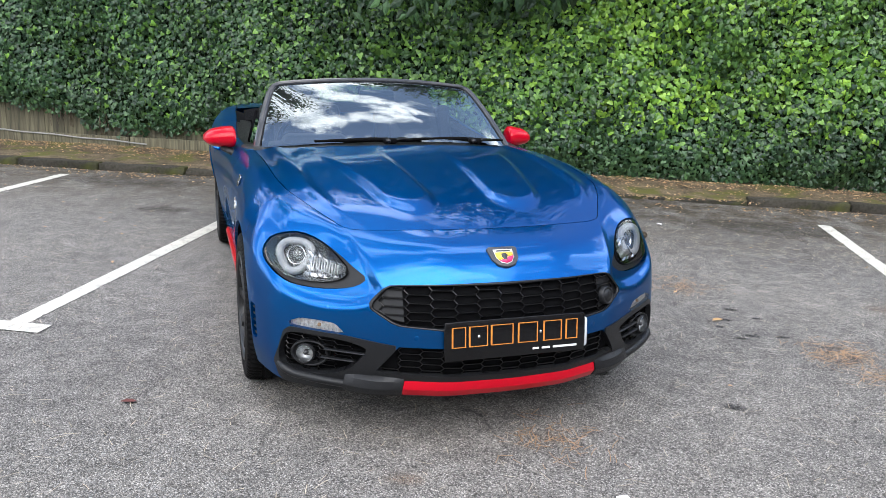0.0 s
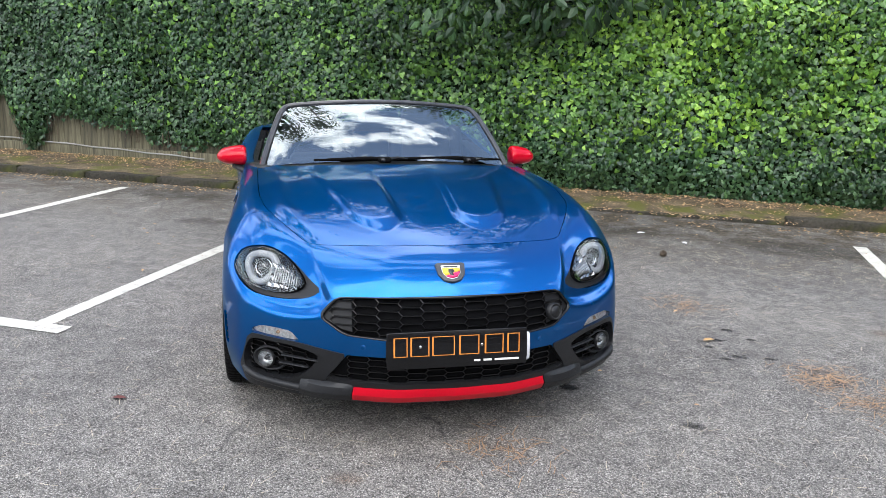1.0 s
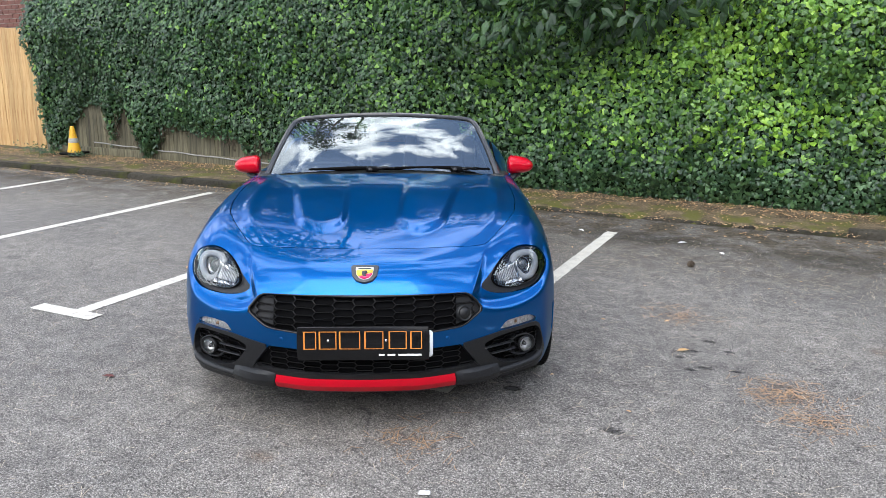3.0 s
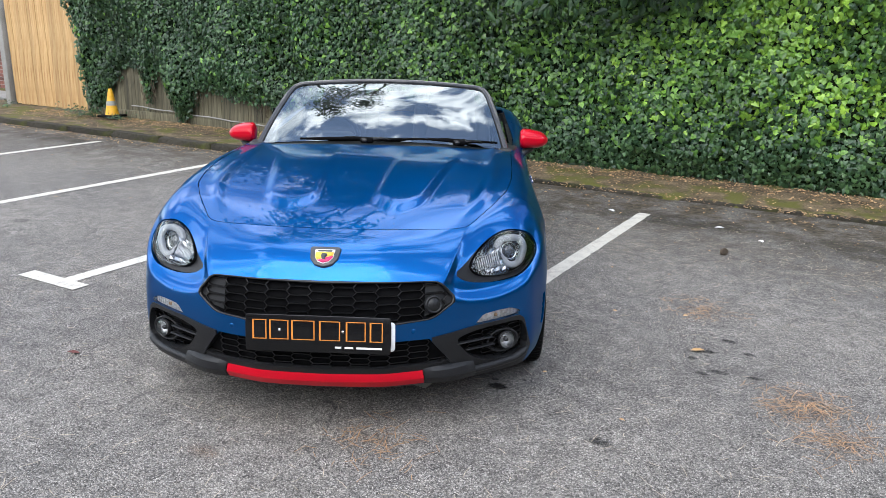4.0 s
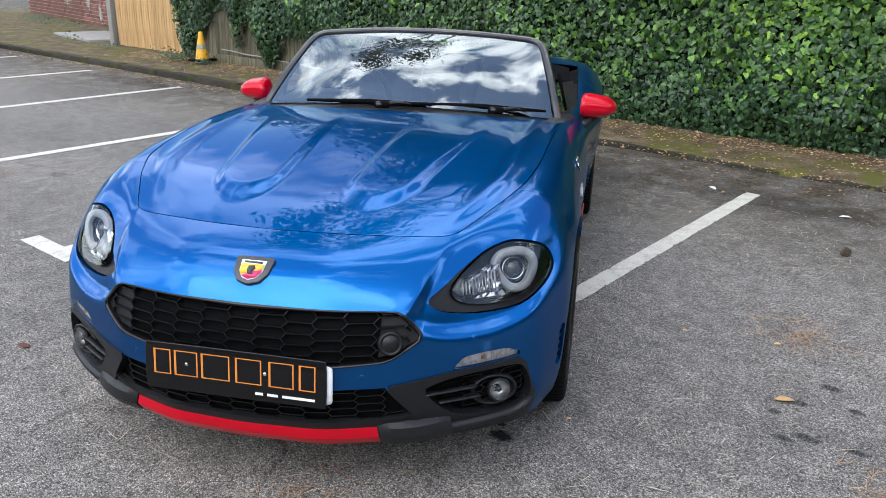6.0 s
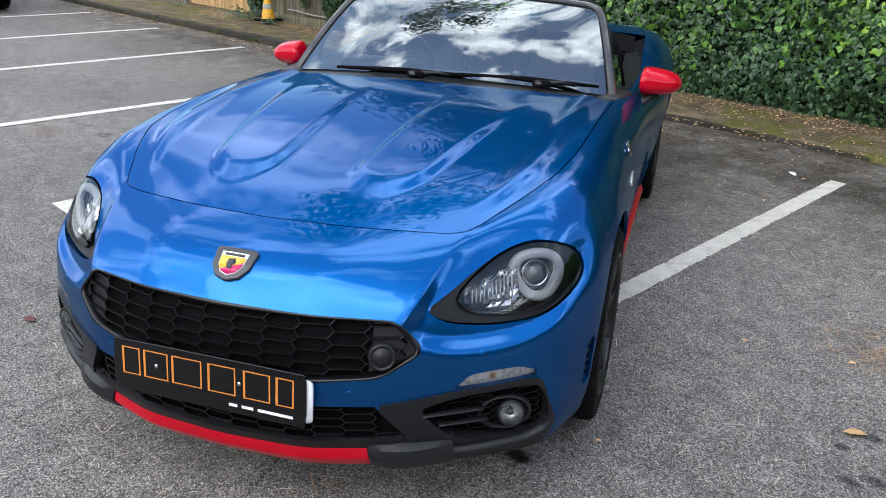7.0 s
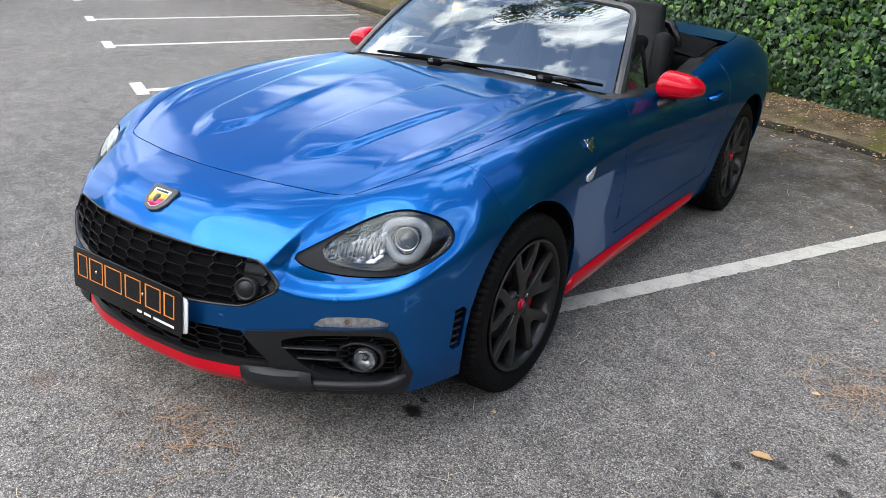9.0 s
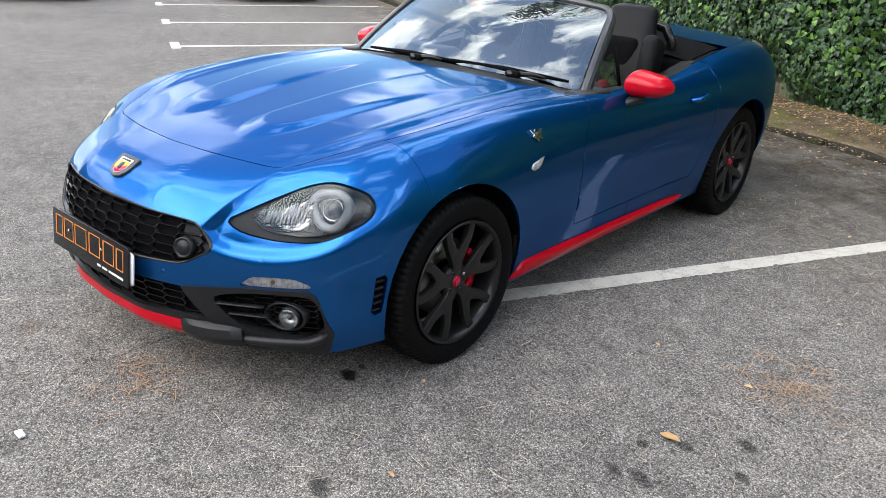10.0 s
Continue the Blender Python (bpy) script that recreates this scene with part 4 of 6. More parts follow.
def nose(x, z, out=0.0):
    """A place on the front of the shell over (x, z), pushed out along its normal."""
    def depth(a, b):
        hit = TREE.ray_cast((max(abs(a), 1e-4), -3, max(b, .192)), (0, 1, 0))[0]
        return hit.y if hit else -.30
    e = .008
    y = depth(x, z)
    n = Vector(((depth(x + e, z) - depth(x - e, z)) / (2 * e), -1, (depth(x, z + e) - depth(x, z - e)) / (2 * e))).normalized()
    return Vector((x, y, z)) + n * out, n


def shell_bmesh():
    full = np.concatenate([HALF[:0:-1] * (-1, 1, 1), HALF])
    bm = bmesh.new()
    rows = [[bm.verts.new(p) for p in row] for row in full]
    for a, b in zip(rows, rows[1:]):
        for j in range(len(a) - 1):
            bm.faces.new((a[j], b[j], b[j + 1], a[j + 1]))
    bmesh.ops.remove_doubles(bm, verts=bm.verts, dist=1e-5)
    bm.normal_update()
    return bm


def inside(poly, a, b):
    hit = False
    for (x0, y0), (x1, y1) in zip(poly, poly[1:] + poly[:1]):
        if (y0 > b) != (y1 > b) and a < (x1 - x0) * (b - y0) / (y1 - y0) + x0:
            hit = not hit
    return hit


def cut(bm, poly, axes, where):
    """Cuts a convex outline, seen along the third axis, into the skin; returns the faces inside it."""
    i, j = axes
    lo = [min(p[k] for p in poly) - .03 for k in (0, 1)]
    hi = [max(p[k] for p in poly) + .03 for k in (0, 1)]

    def close(f):
        c = f.calc_center_median()
        return lo[0] < c[i] < hi[0] and lo[1] < c[j] < hi[1] and where(c)
    faces = [f for f in bm.faces if close(f)]
    for (x0, y0), (x1, y1) in zip(poly, poly[1:] + poly[:1]):
        co, no = [0, 0, 0], [0, 0, 0]
        co[i], co[j], no[i], no[j] = x0, y0, y1 - y0, x0 - x1
        geom = list({v for f in faces for v in f.verts}) + list({e for f in faces for e in f.edges}) + faces
        got = bmesh.ops.bisect_plane(bm, geom=geom, dist=2e-5, plane_co=co, plane_no=Vector(no).normalized())
        faces = [g for g in got["geom"] if isinstance(g, bmesh.types.BMFace) and g.is_valid]
    return [f for f in faces if inside(poly, f.calc_center_median()[i], f.calc_center_median()[j])]


def lift(bm, faces):
    """Takes faces out of a skin into one of their own."""
    out, known = bmesh.new(), {}
    for f in faces:
        vs = []
        for v in f.verts:
            if v not in known:
                known[v] = out.verts.new(v.co)
            vs.append(known[v])
        try:
            out.faces.new(vs)
        except ValueError:
            pass
    bmesh.ops.delete(bm, geom=faces, context="FACES")
    out.normal_update()
    return out


def panel_edges(bm, gap=0.0015, deep=0.012):
    """Draws a panel's edge in by a gap and turns it inwards, as sheet metal is folded."""
    bm.normal_update()
    rim = [e for e in bm.edges if e.is_boundary]
    moves = {}
    for e in rim:
        middle = (e.verts[0].co + e.verts[1].co) / 2
        d = (e.verts[1].co - e.verts[0].co).normalized()
        w = e.link_faces[0].calc_center_median() - middle
        w -= d * w.dot(d)
        if w.length > 1e-7:
            for v in e.verts:
                moves[v] = moves.get(v, Vector()) + w.normalized() * e.calc_length()
        else:
            for v in e.verts:
                moves.setdefault(v, Vector())
    for v, d in moves.items():
        if gap and d.length > 1e-7:
            v.co += d.normalized() * gap
    normals = {v: v.normal.copy() for v in moves}
    for e in rim:
        e.smooth = False
    made = bmesh.ops.extrude_edge_only(bm, edges=rim)["geom"]
    picked = [g for g in made if isinstance(g, bmesh.types.BMVert)]
    for v in picked:
        near = [e.other_vert(v) for e in v.link_edges if e.other_vert(v) in normals]
        if near:
            v.co -= normals[near[0]] * deep
    return bm


car = new("sports_car")
tagged(car, "blue open-top two-seat sports car with red mirrors and red lip", "car")
skin = shell_bmesh()
SILVER = shader("bright_silvered_plastic", (.85, .84, .82), 0.3, 0.2, second=(.50, .46, .42), scale=60)
flip = lambda poly: [(-x, z) for x, z in poly][::-1]

LAMP = [(.466, .600), (.505, .628), (.548, .663), (.60, .697), (.655, .714), (.705, .711), (.750, .692), (.778, .658), (.790, .627), (.778, .597), (.74, .566), (.70, .551), (.62, .547), (.55, .557), (.50, .573)]
LAMP_GLASS = [(.522, .617), (.557, .659), (.602, .691), (.656, .709), (.705, .706), (.747, .688), (.773, .657), (.785, .628), (.772, .600), (.728, .577), (.66, .566), (.585, .572), (.542, .590)]
GRILLE_HALF = [(.20, .601), (.405, .594), (.428, .584), (.474, .532), (.474, .514), (.41, .472), (.385, .463), (.2, .45)]
GRILLE = [(0, .603)] + GRILLE_HALF + [(0, .447)] + flip(GRILLE_HALF)
INTAKE = [(-.385, .392), (.385, .392), (.452, .298), (.43, .288), (-.43, .288), (-.452, .298)]
INDICATOR = [(.546, .414), (.580, .449), (.63, .452), (.685, .449), (.722, .430), (.718, .414)]
BEZEL = [(.378, .394), (.548, .4125), (.718, .4125), (.737, .394), (.768, .27), (.752, .215), (.735, .186), (.528, .186)]
RECESS = [(.475, .368), (.50, .384), (.57, .398), (.70, .398), (.735, .385), (.757, .30), (.738, .258), (.70, .248), (.62, .252), (.545, .275)]


def softened(poly, k):
    """Cuts each corner of an outline back by the share k of its sides."""
    out = []
    for (x0, y0), (x1, y1) in zip(poly, poly[1:] + poly[:1]):
        out += [(x0 + (x1 - x0) * k, y0 + (y1 - y0) * k), (x1 + (x0 - x1) * k, y1 + (y0 - y1) * k)]
    return out


LAMP, LAMP_GLASS, INDICATOR = softened(LAMP, .25), softened(LAMP_GLASS, .25), softened(INDICATOR, .15)
RECESS, BEZEL = softened(softened(RECESS, .25), .25), softened(BEZEL, .10)
GRILLE = softened(GRILLE, .12)

front = lambda c: c.y < -.15
grille_skin = lift(skin, cut(skin, GRILLE, (0, 2), front))
intake_skin = lift(skin, cut(skin, INTAKE, (0, 2), front))
lamp_skin, glass_skin, indicator_skin, bezel_skin, recess_skin, door_skin, vent_skin = {}, {}, {}, {}, {}, {}, {}
for side in (1, -1):
    turn_poly = (lambda q: q) if side > 0 else flip
    own = lambda c: c.y < -.15 and c.x * side > .3
    lamp_skin[side] = lift(skin, cut(skin, turn_poly(LAMP), (0, 2), own))
    glass_skin[side] = lift(lamp_skin[side], cut(lamp_skin[side], turn_poly(LAMP_GLASS), (0, 2), own))
    indicator_skin[side] = lift(skin, cut(skin, turn_poly(INDICATOR), (0, 2), own))
    bezel_skin[side] = lift(skin, cut(skin, turn_poly(BEZEL), (0, 2), own))
    recess_skin[side] = lift(bezel_skin[side], cut(bezel_skin[side], turn_poly(RECESS), (0, 2), own))
    flank = lambda c: c.x * side > .5
    for y in (0, 2.31):
        ring = [(y + .352 * math.cos(k * math.pi / 18), .305 + .352 * math.sin(k * math.pi / 18)) for k in range(36)]
        lift(skin, cut(skin, ring, (1, 2), flank)).free()
    DOOR = [(.745, .325), (.735, .5), (.735, .66), (.80, .80), (.84, .90), (1.9, .95), (1.915, .76), (1.905, .62), (1.885, .5), (1.82, .345), (1.79, .325)]
    door_skin[side] = lift(skin, cut(skin, DOOR, (1, 2), flank))
    VENT = [(-.402, .322), (-.388, .309), (-.366, .316), (-.347, .430), (-.358, .442), (-.386, .436)]
    vent_skin[side] = lift(skin, cut(skin, VENT, (1, 2), flank))

# lower black valance band and the seam between bumper and wings
fore = [f for f in skin.faces if f.calc_center_median().y < -.45]
bmesh.ops.bisect_plane(skin, geom=list({v for f in fore for v in f.verts}) + list({e for f in fore for e in f.edges}) + fore, dist=2e-5, plane_co=(0, 0, .2885), plane_no=(0, 0, 1))
valance = lift(skin, [f for f in skin.faces if (f.calc_center_median().z < .2884 and abs(f.calc_center_median().x) < .56 or f.calc_center_median().z < .31 and .40 < abs(f.calc_center_median().x) < .50) and f.calc_center_median().y < -.5])
part("valance", panel_edges(valance, 0, .02), PLASTIC, car, "black textured lower valance")
SEAM = Vector((0, -.165, .70))
SEAM_N = Vector((0, 1, .25)).normalized()
bmesh.ops.bisect_plane(skin, geom=[g for g in (*skin.verts, *skin.edges, *skin.faces)], dist=2e-5, plane_co=SEAM, plane_no=SEAM_N)
bumper_skin = lift(skin, [f for f in skin.faces if (f.calc_center_median() - SEAM).dot(SEAM_N) < 0])
part("front_bumper", panel_edges(bumper_skin, .0, .022), PAINT, car, "metallic blue front bumper and nose panel")
for side, word in ((1, 1), (-1, -1)):
    wing = lift(skin, [f for f in skin.faces if f.calc_center_median().x * side > 0 and f.calc_center_median().y < 1.2])
    part("front_wing", panel_edges(wing), PAINT, car)
rear_cut = [f for f in skin.faces if f.calc_center_median().y > 2.93]
part("rear_bumper", panel_edges(lift(skin, rear_cut)), PAINT, car)
for side in (1, -1):
    part("rear_wing", panel_edges(lift(skin, [f for f in skin.faces if f.calc_center_median().x * side > 0])), PAINT, car)
skin.free()


# bonnet, between the shut lines, with two long domes
TOP = HALF[:, -1]
corner = int(np.argmin(np.linalg.norm(TOP - (.5, -.482, .727), axis=1)))
cowl = int(np.argmin(np.abs(TOP[:, 1] - .78) + (TOP[:, 1] > 2) * 9))


def smooth_step(a, b, x):
    t = np.clip((x - a) / (b - a), 0, 1)
    return t * t * (3 - 2 * t)


def build_bonnet():
    na, nb = 90, 120

    def resample(p, n):
        k = np.concatenate([[0], np.cumsum(np.linalg.norm(np.diff(p, axis=0), axis=1))])
        q = np.linspace(0, k[-1], n + 1)
        return np.stack([np.interp(q, k, p[:, i]) for i in range(3)], 1)
    lip = resample(TOP[:corner + 1], na)                      # centre to corner
    edge = resample(TOP[corner:cowl + 1], nb)                 # corner to cowl
    a, b = np.linspace(0, 1, na + 1), np.linspace(0, 1, nb + 1)
    end = TOP[cowl]
    back = np.stack([a * end[0], .64 + (end[1] - .64) * a ** 2.2, .878 + (end[2] - .878) * a ** 2.4], 1)
    mid_y = lip[0, 1] + (back[0, 1] - lip[0, 1]) * b
    mid = np.stack([0 * b, mid_y, spline([.731, .768, .808, .846, .868, .878], [-.565, -.40, -.15, .15, .42, .64], mid_y)], 1)
    A, B = a[:, None, None], b[None, :, None]
    grid = ((1 - B) * lip[:, None] + B * back[:, None] + (1 - A) * mid[None] + A * edge[None]
            - ((1 - A) * (1 - B) * lip[0] + A * (1 - B) * lip[-1] + (1 - A) * B * back[0] + A * B * back[-1]))
    drop = edge[:, 2] - mid[:, 2]
    grid[..., 2] += (a * a - a)[:, None] * (drop - b * drop[-1])[None]
    x, y = grid[..., 0], grid[..., 1]
    rear = np.clip((y + .40) / 1.0, 0, 1)
    inner, outer = .115 + .05 * rear, .305 + .17 * rear
    fall = .021
    dome = smooth_step(inner - fall, inner + fall, x) * smooth_step(outer + fall, outer - fall, x)
    head = np.clip((x - (inner + outer) / 2) / ((outer - inner) / 2), -1, 1)
    begin = -.44 + .09 * head ** 2
    dome = dome * smooth_step(begin, begin + .13, y) * (1 - smooth_step(-.05, .60, y)) * .0150
    rim = .010 * np.exp(-((np.linspace(0, 1, na + 1)[:, None] - .86) / .05) ** 2) * smooth_step(-.45, -.1, y)
    grid[..., 2] += dome + rim
    both = np.concatenate([grid[:0:-1] * (-1, 1, 1), grid])
    bm = bmesh.new()
    rows = [[bm.verts.new(p) for p in row] for row in both]
    for r, s in zip(rows, rows[1:]):
        for j in range(nb):
            bm.faces.new((r[j], s[j], s[j + 1], r[j + 1]))
    bm.normal_update()
    return panel_edges(bm, .0028, .015), back


bonnet_bm, COWL_EDGE = build_bonnet()
part("bonnet", bonnet_bm, PAINT, car, "metallic blue bonnet with two long raised domes")


# black shut-line backing under the bonnet, the inner tub, and light-stopping filler blocks
def ribbon(name, a, b, material, label="", steps=1):
    """A strip between two lines of equal length."""
    rows = [[tuple(np.array(p) * (1 - k / steps) + np.array(q) * k / steps) for k in range(steps + 1)] for p, q in zip(a, b)]
    verts = [v for r in rows for v in r]
    n = steps + 1
    faces = [(i * n + k, i * n + k + 1, (i + 1) * n + k + 1, (i + 1) * n + k) for i in range(len(rows) - 1) for k in range(steps)]
    return part(name, data_mesh(name, verts, faces), material, car, label)


shut = np.concatenate([TOP[cowl:0:-1] * (-1, 1, 1), TOP[:cowl + 1]])
centre_pull = shut * (.94, 1, 1) + (0, .02, -.022)
ribbon("shut_gutter", shut * (1, 1, 1) + (0, 0, -.011), centre_pull, MATT)
part("underbody", block((1.10, 3.3, .26), (0, 1.15, .32), .03), MATT, car)
# bay and nose blocks are added fillers against light through lamp holes and gaps
part("bay_filler", block((1.02, 1.05, .30), (0, .12, .53), .04), MATT, car)
part("cabin_floor", block((1.44, 1.15, .30), (0, 1.42, .42), .04), CLOTH, car)
part("nose_filler", block((.80, .12, .40), (0, -.60, .42), .03), MATT, car)


def arch_liner(side, y):
    verts, faces, n = [], [], 20
    for i in range(n + 1):
        a = radians(-14 + 208 * i / n)
        for x in ((.838 if 25 < math.degrees(a) < 155 else .795), .52):
            verts.append((side * x, y + .358 * math.cos(a), .305 + .358 * math.sin(a)))
    for i in range(n):
        faces.append((2 * i, 2 * i + 1, 2 * i + 3, 2 * i + 2))
    verts += [(side * .53, y + .36 * math.cos(radians(-14 + 208 * i / n)), .305 + .36 * math.sin(radians(-14 + 208 * i / n))) for i in range(n + 1)]
    faces.append(tuple(range(2 * n + 2, 3 * n + 3)))
    part("arch_liner", data_mesh("arch_liner", verts, faces), MATT, car)


for side in (1, -1):
    for y in (0, 2.31):
        arch_liner(side, y)


# doors with handles
def build_door(side):
    door = part("door", panel_edges(door_skin[side], .0022, .02), PAINT, car)
    bm = tube([(side * .843, 1.632, .731), (side * .866, 1.66, .735), (side * .872, 1.71, .739), (side * .868, 1.76, .742), (side * .852, 1.79, .742)], [.010, .012, .013, .012, .009], 8, flat=1.0)
    part("door_handle", bm, PAINT, door, "blue pull handle")
    cap = TOP[(TOP[:, 1] > .80) & (TOP[:, 1] < 1.93) & (TOP[:, 0] > .6)]
    a = cap * (side, 1, 1) + (0, 0, -.004)
    b = cap * (side, 1, 1) + (-side * .085, 0, -.012)
    c = b + np.array((-side * .02, 0, -.28))
    ribbon("door_trim", a, b, LEATHER, "black padded door top")
    ribbon("door_card", b, c, LEATHER)


for side in (1, -1):
    build_door(side)

# red sills
for side in (1, -1):
    n = 30
    profile = [(.785, 1.0), (.812, .93), (.821, .60), (.815, .12), (.795, 0.0), (.77, .02)]
    verts, faces = [], []
    for i in range(n + 1):
        y = .372 + 1.47 * i / n
        top = .266 - .028 * (i / n)
        bot = .192 + .010 * (i / n)
        shut_in = 1 - .03 * max(0, (i / n - .9) * 10)
        for x, h in profile:
            verts.append((side * x * shut_in, y + .05 * (1 - h) * -1 * (i == 0) + .03 * h * (i == 0), bot + (top - bot) * h))
    m = len(profile)
    for i in range(n):
        for k in range(m - 1):
            q = (i * m + k, i * m + k + 1, (i + 1) * m + k + 1, (i + 1) * m + k)
            faces.append(q if side < 0 else q[::-1])
    faces += [tuple(range(m)), tuple(range(n * m, n * m + m))]
    part("side_skirt", data_mesh("side_skirt", verts, faces), RED, car, "gloss red side skirt")


# upper grille: honeycomb bars over a dark void
def honeycomb(name, parent, skin_poly, wide, high, pitch, bar, deep, sink, material, z_mid, x_max):
    verts, faces, seen = [], [], set()

    def strut(p, q):
        key = (round(p[0] + q[0], 3), round(p[1] + q[1], 3))
        if key in seen or not (inside(skin_poly, *p) and inside(skin_poly, *q)):
            return
        seen.add(key)
        d = Vector((q[0] - p[0], 0, q[1] - p[1])).normalized()
        s = Vector((-d.z, 0, d.x)) * bar / 2
        o = len(verts)
        for e in (p, q):
            c, _ = nose(e[0], e[1])
            for off in (-1, 1):
                for dy in (sink, sink + deep):
                    verts.append(Vector((e[0], c.y + dy, e[1])) + s * off)
        for f in ((0, 2, 6, 4), (0, 4, 5, 1), (2, 3, 7, 6), (0, 1, 3, 2), (4, 6, 7, 5)):
            faces.append(tuple(o + k for k in f))
    n = int(x_max / pitch) + 3
    for i in range(-n, n + 1):
        for j in range(-6, 7):
            cx, cz = i * pitch, z_mid + (j + .5 * (i % 2)) * high
            fw = (wide - 2 * (wide - pitch)) / 2
            ring = [(cx - fw, cz + high / 2), (cx + fw, cz + high / 2), (cx + wide / 2, cz), (cx + fw, cz - high / 2), (cx - fw, cz - high / 2), (cx - wide / 2, cz)]
            for k in range(6):
                strut(ring[k], ring[(k + 1) % 6])
    return part(name, data_mesh(name, verts, faces, False), material, parent)


def framed(poly, inset, deep, sink, material, name, parent, label=""):
    """A moulded rim that follows an opening."""
    cx = sum(p[0] for p in poly) / len(poly)
    cz = sum(p[1] for p in poly) / len(poly)
    pts = []
    for (x0, z0), (x1, z1) in zip(poly, poly[1:] + poly[:1]):
        steps = max(1, int(math.hypot(x1 - x0, z1 - z0) / .025))
        pts += [(x0 + (x1 - x0) * k / steps, z0 + (z1 - z0) * k / steps) for k in range(steps)]
    verts, faces, n = [], [], len(pts)
    for x, z in pts:
        dx, dz = cx - x, cz - z
        ln = math.hypot(dx, dz * 2.2)
        ix, iz = x + dx / ln * inset, z + dz * 2.2 / ln * inset
        y = nose(x, z)[0].y
        yi = nose(ix, iz)[0].y
        verts += [(x, y - .0005, z), ((x * .6 + ix * .4), y * .6 + yi * .4 - .004, z * .6 + iz * .4), (ix, yi + sink, iz), (ix, yi + deep, iz)]
    for i in range(n):
        a, b = 4 * i, 4 * ((i + 1) % n)
        for k in range(3):
            faces.append((a + k, b + k, b + k + 1, a + k + 1))
    return part(name, data_mesh(name, verts, faces), material, parent, label)


grille = framed(GRILLE, .012, .03, .004, GLOSS_BLACK, "grille", car, "black honeycomb grille in a moulded rim")
honeycomb("honeycomb", grille, GRILLE, .092, .0272, .079, .0030, .013, .008, GLOSS_BLACK, .5245, .46)
bmesh.ops.translate(grille_skin, vec=(0, .030, 0), verts=grille_skin.verts)
part("grille_backing", grille_skin, MATT, grille)
for side in (1, -1):
    tip = [(.365, .585), (.425, .578), (.462, .530), (.462, .515), (.405, .482), (.365, .474)]
    if side < 0:
        tip = flip(tip)
    m = [nose(x, z)[0] + Vector((0, .017, 0)) for x, z in tip]
    part("blank_cell", data_mesh("blank_cell", m, [tuple(range(6))]), PLASTIC, grille)
c, n = nose(.397, .517, .0)
disc = bmesh.new()
lathe([(.0, .010), (.020, .010), (.022, .006), (.025, .006), (.027, .010), (.031, .009), (.033, -.01)], 32, facing(c, n) @ pose(0, 0, 0, 0, -90, 0), disc)
part("sensor_cover", disc, PLASTIC, grille, "round black sensor cover")

# lower intake
bmesh.ops.translate(intake_skin, vec=(0, .027, 0), verts=intake_skin.verts)
lower = part("lower_grille", intake_skin, MATT, car, "black lower honeycomb intake")
honeycomb("honeycomb", lower, INTAKE, .080, .024, .069, .0030, .014, .012, GLOSS_BLACK, .34, .46)


# front lip: a red centre blade between black ends
def lip_piece(name, x0, x1, material, label, swell=0.0):
    n = 34
    prof = [(.279, -.018), (.275, -.009), (.262, -.001), (.240, .012), (.234, .0150), (.226, .0150), (.206, .007), (.198, -.02), (.198, -.08)]
    verts, faces = [], []
    for i in range(n + 1):
        x = x0 + (x1 - x0) * i / n
        for z, o in prof:
            p, q = nose(x, max(z, .215))
            o += swell * math.sin(math.pi * (.06 + .80 * i / n if x0 > 0 else .14 + .80 * i / n)) * min(1, max(0, (.292 - z) / .03)) * (z > .199)
            flat_n = Vector((q.x, q.y, 0)).normalized()
            verts.append((p.x + flat_n.x * o, p.y + flat_n.y * (o + .003), z))
    m = len(prof)
    for i in range(n):
        for k in range(m - 1):
            faces.append((i * m + k, i * m + k + 1, (i + 1) * m + k + 1, (i + 1) * m + k))
    faces += [tuple(range(m)), tuple(range(n * m + m - 1, n * m - 1, -1))]
    return crisp(part(name, data_mesh(name, verts, faces), material, car, label), 26)


lip_piece("front_lip", -.362, .362, RED, "gloss red front lip blade")
for side in (1, -1):
    lip_piece("lip_end", *((.364, .545) if side > 0 else (-.545, -.364)), PLASTIC, "black textured lip end", .022)


# corner bezels, fog lamps, indicators
FOG_STEEL = shader("dull_lamp_reflector", (.62, .62, .62), 0.35, 0.5, second=(.34, .34, .35), scale=60)


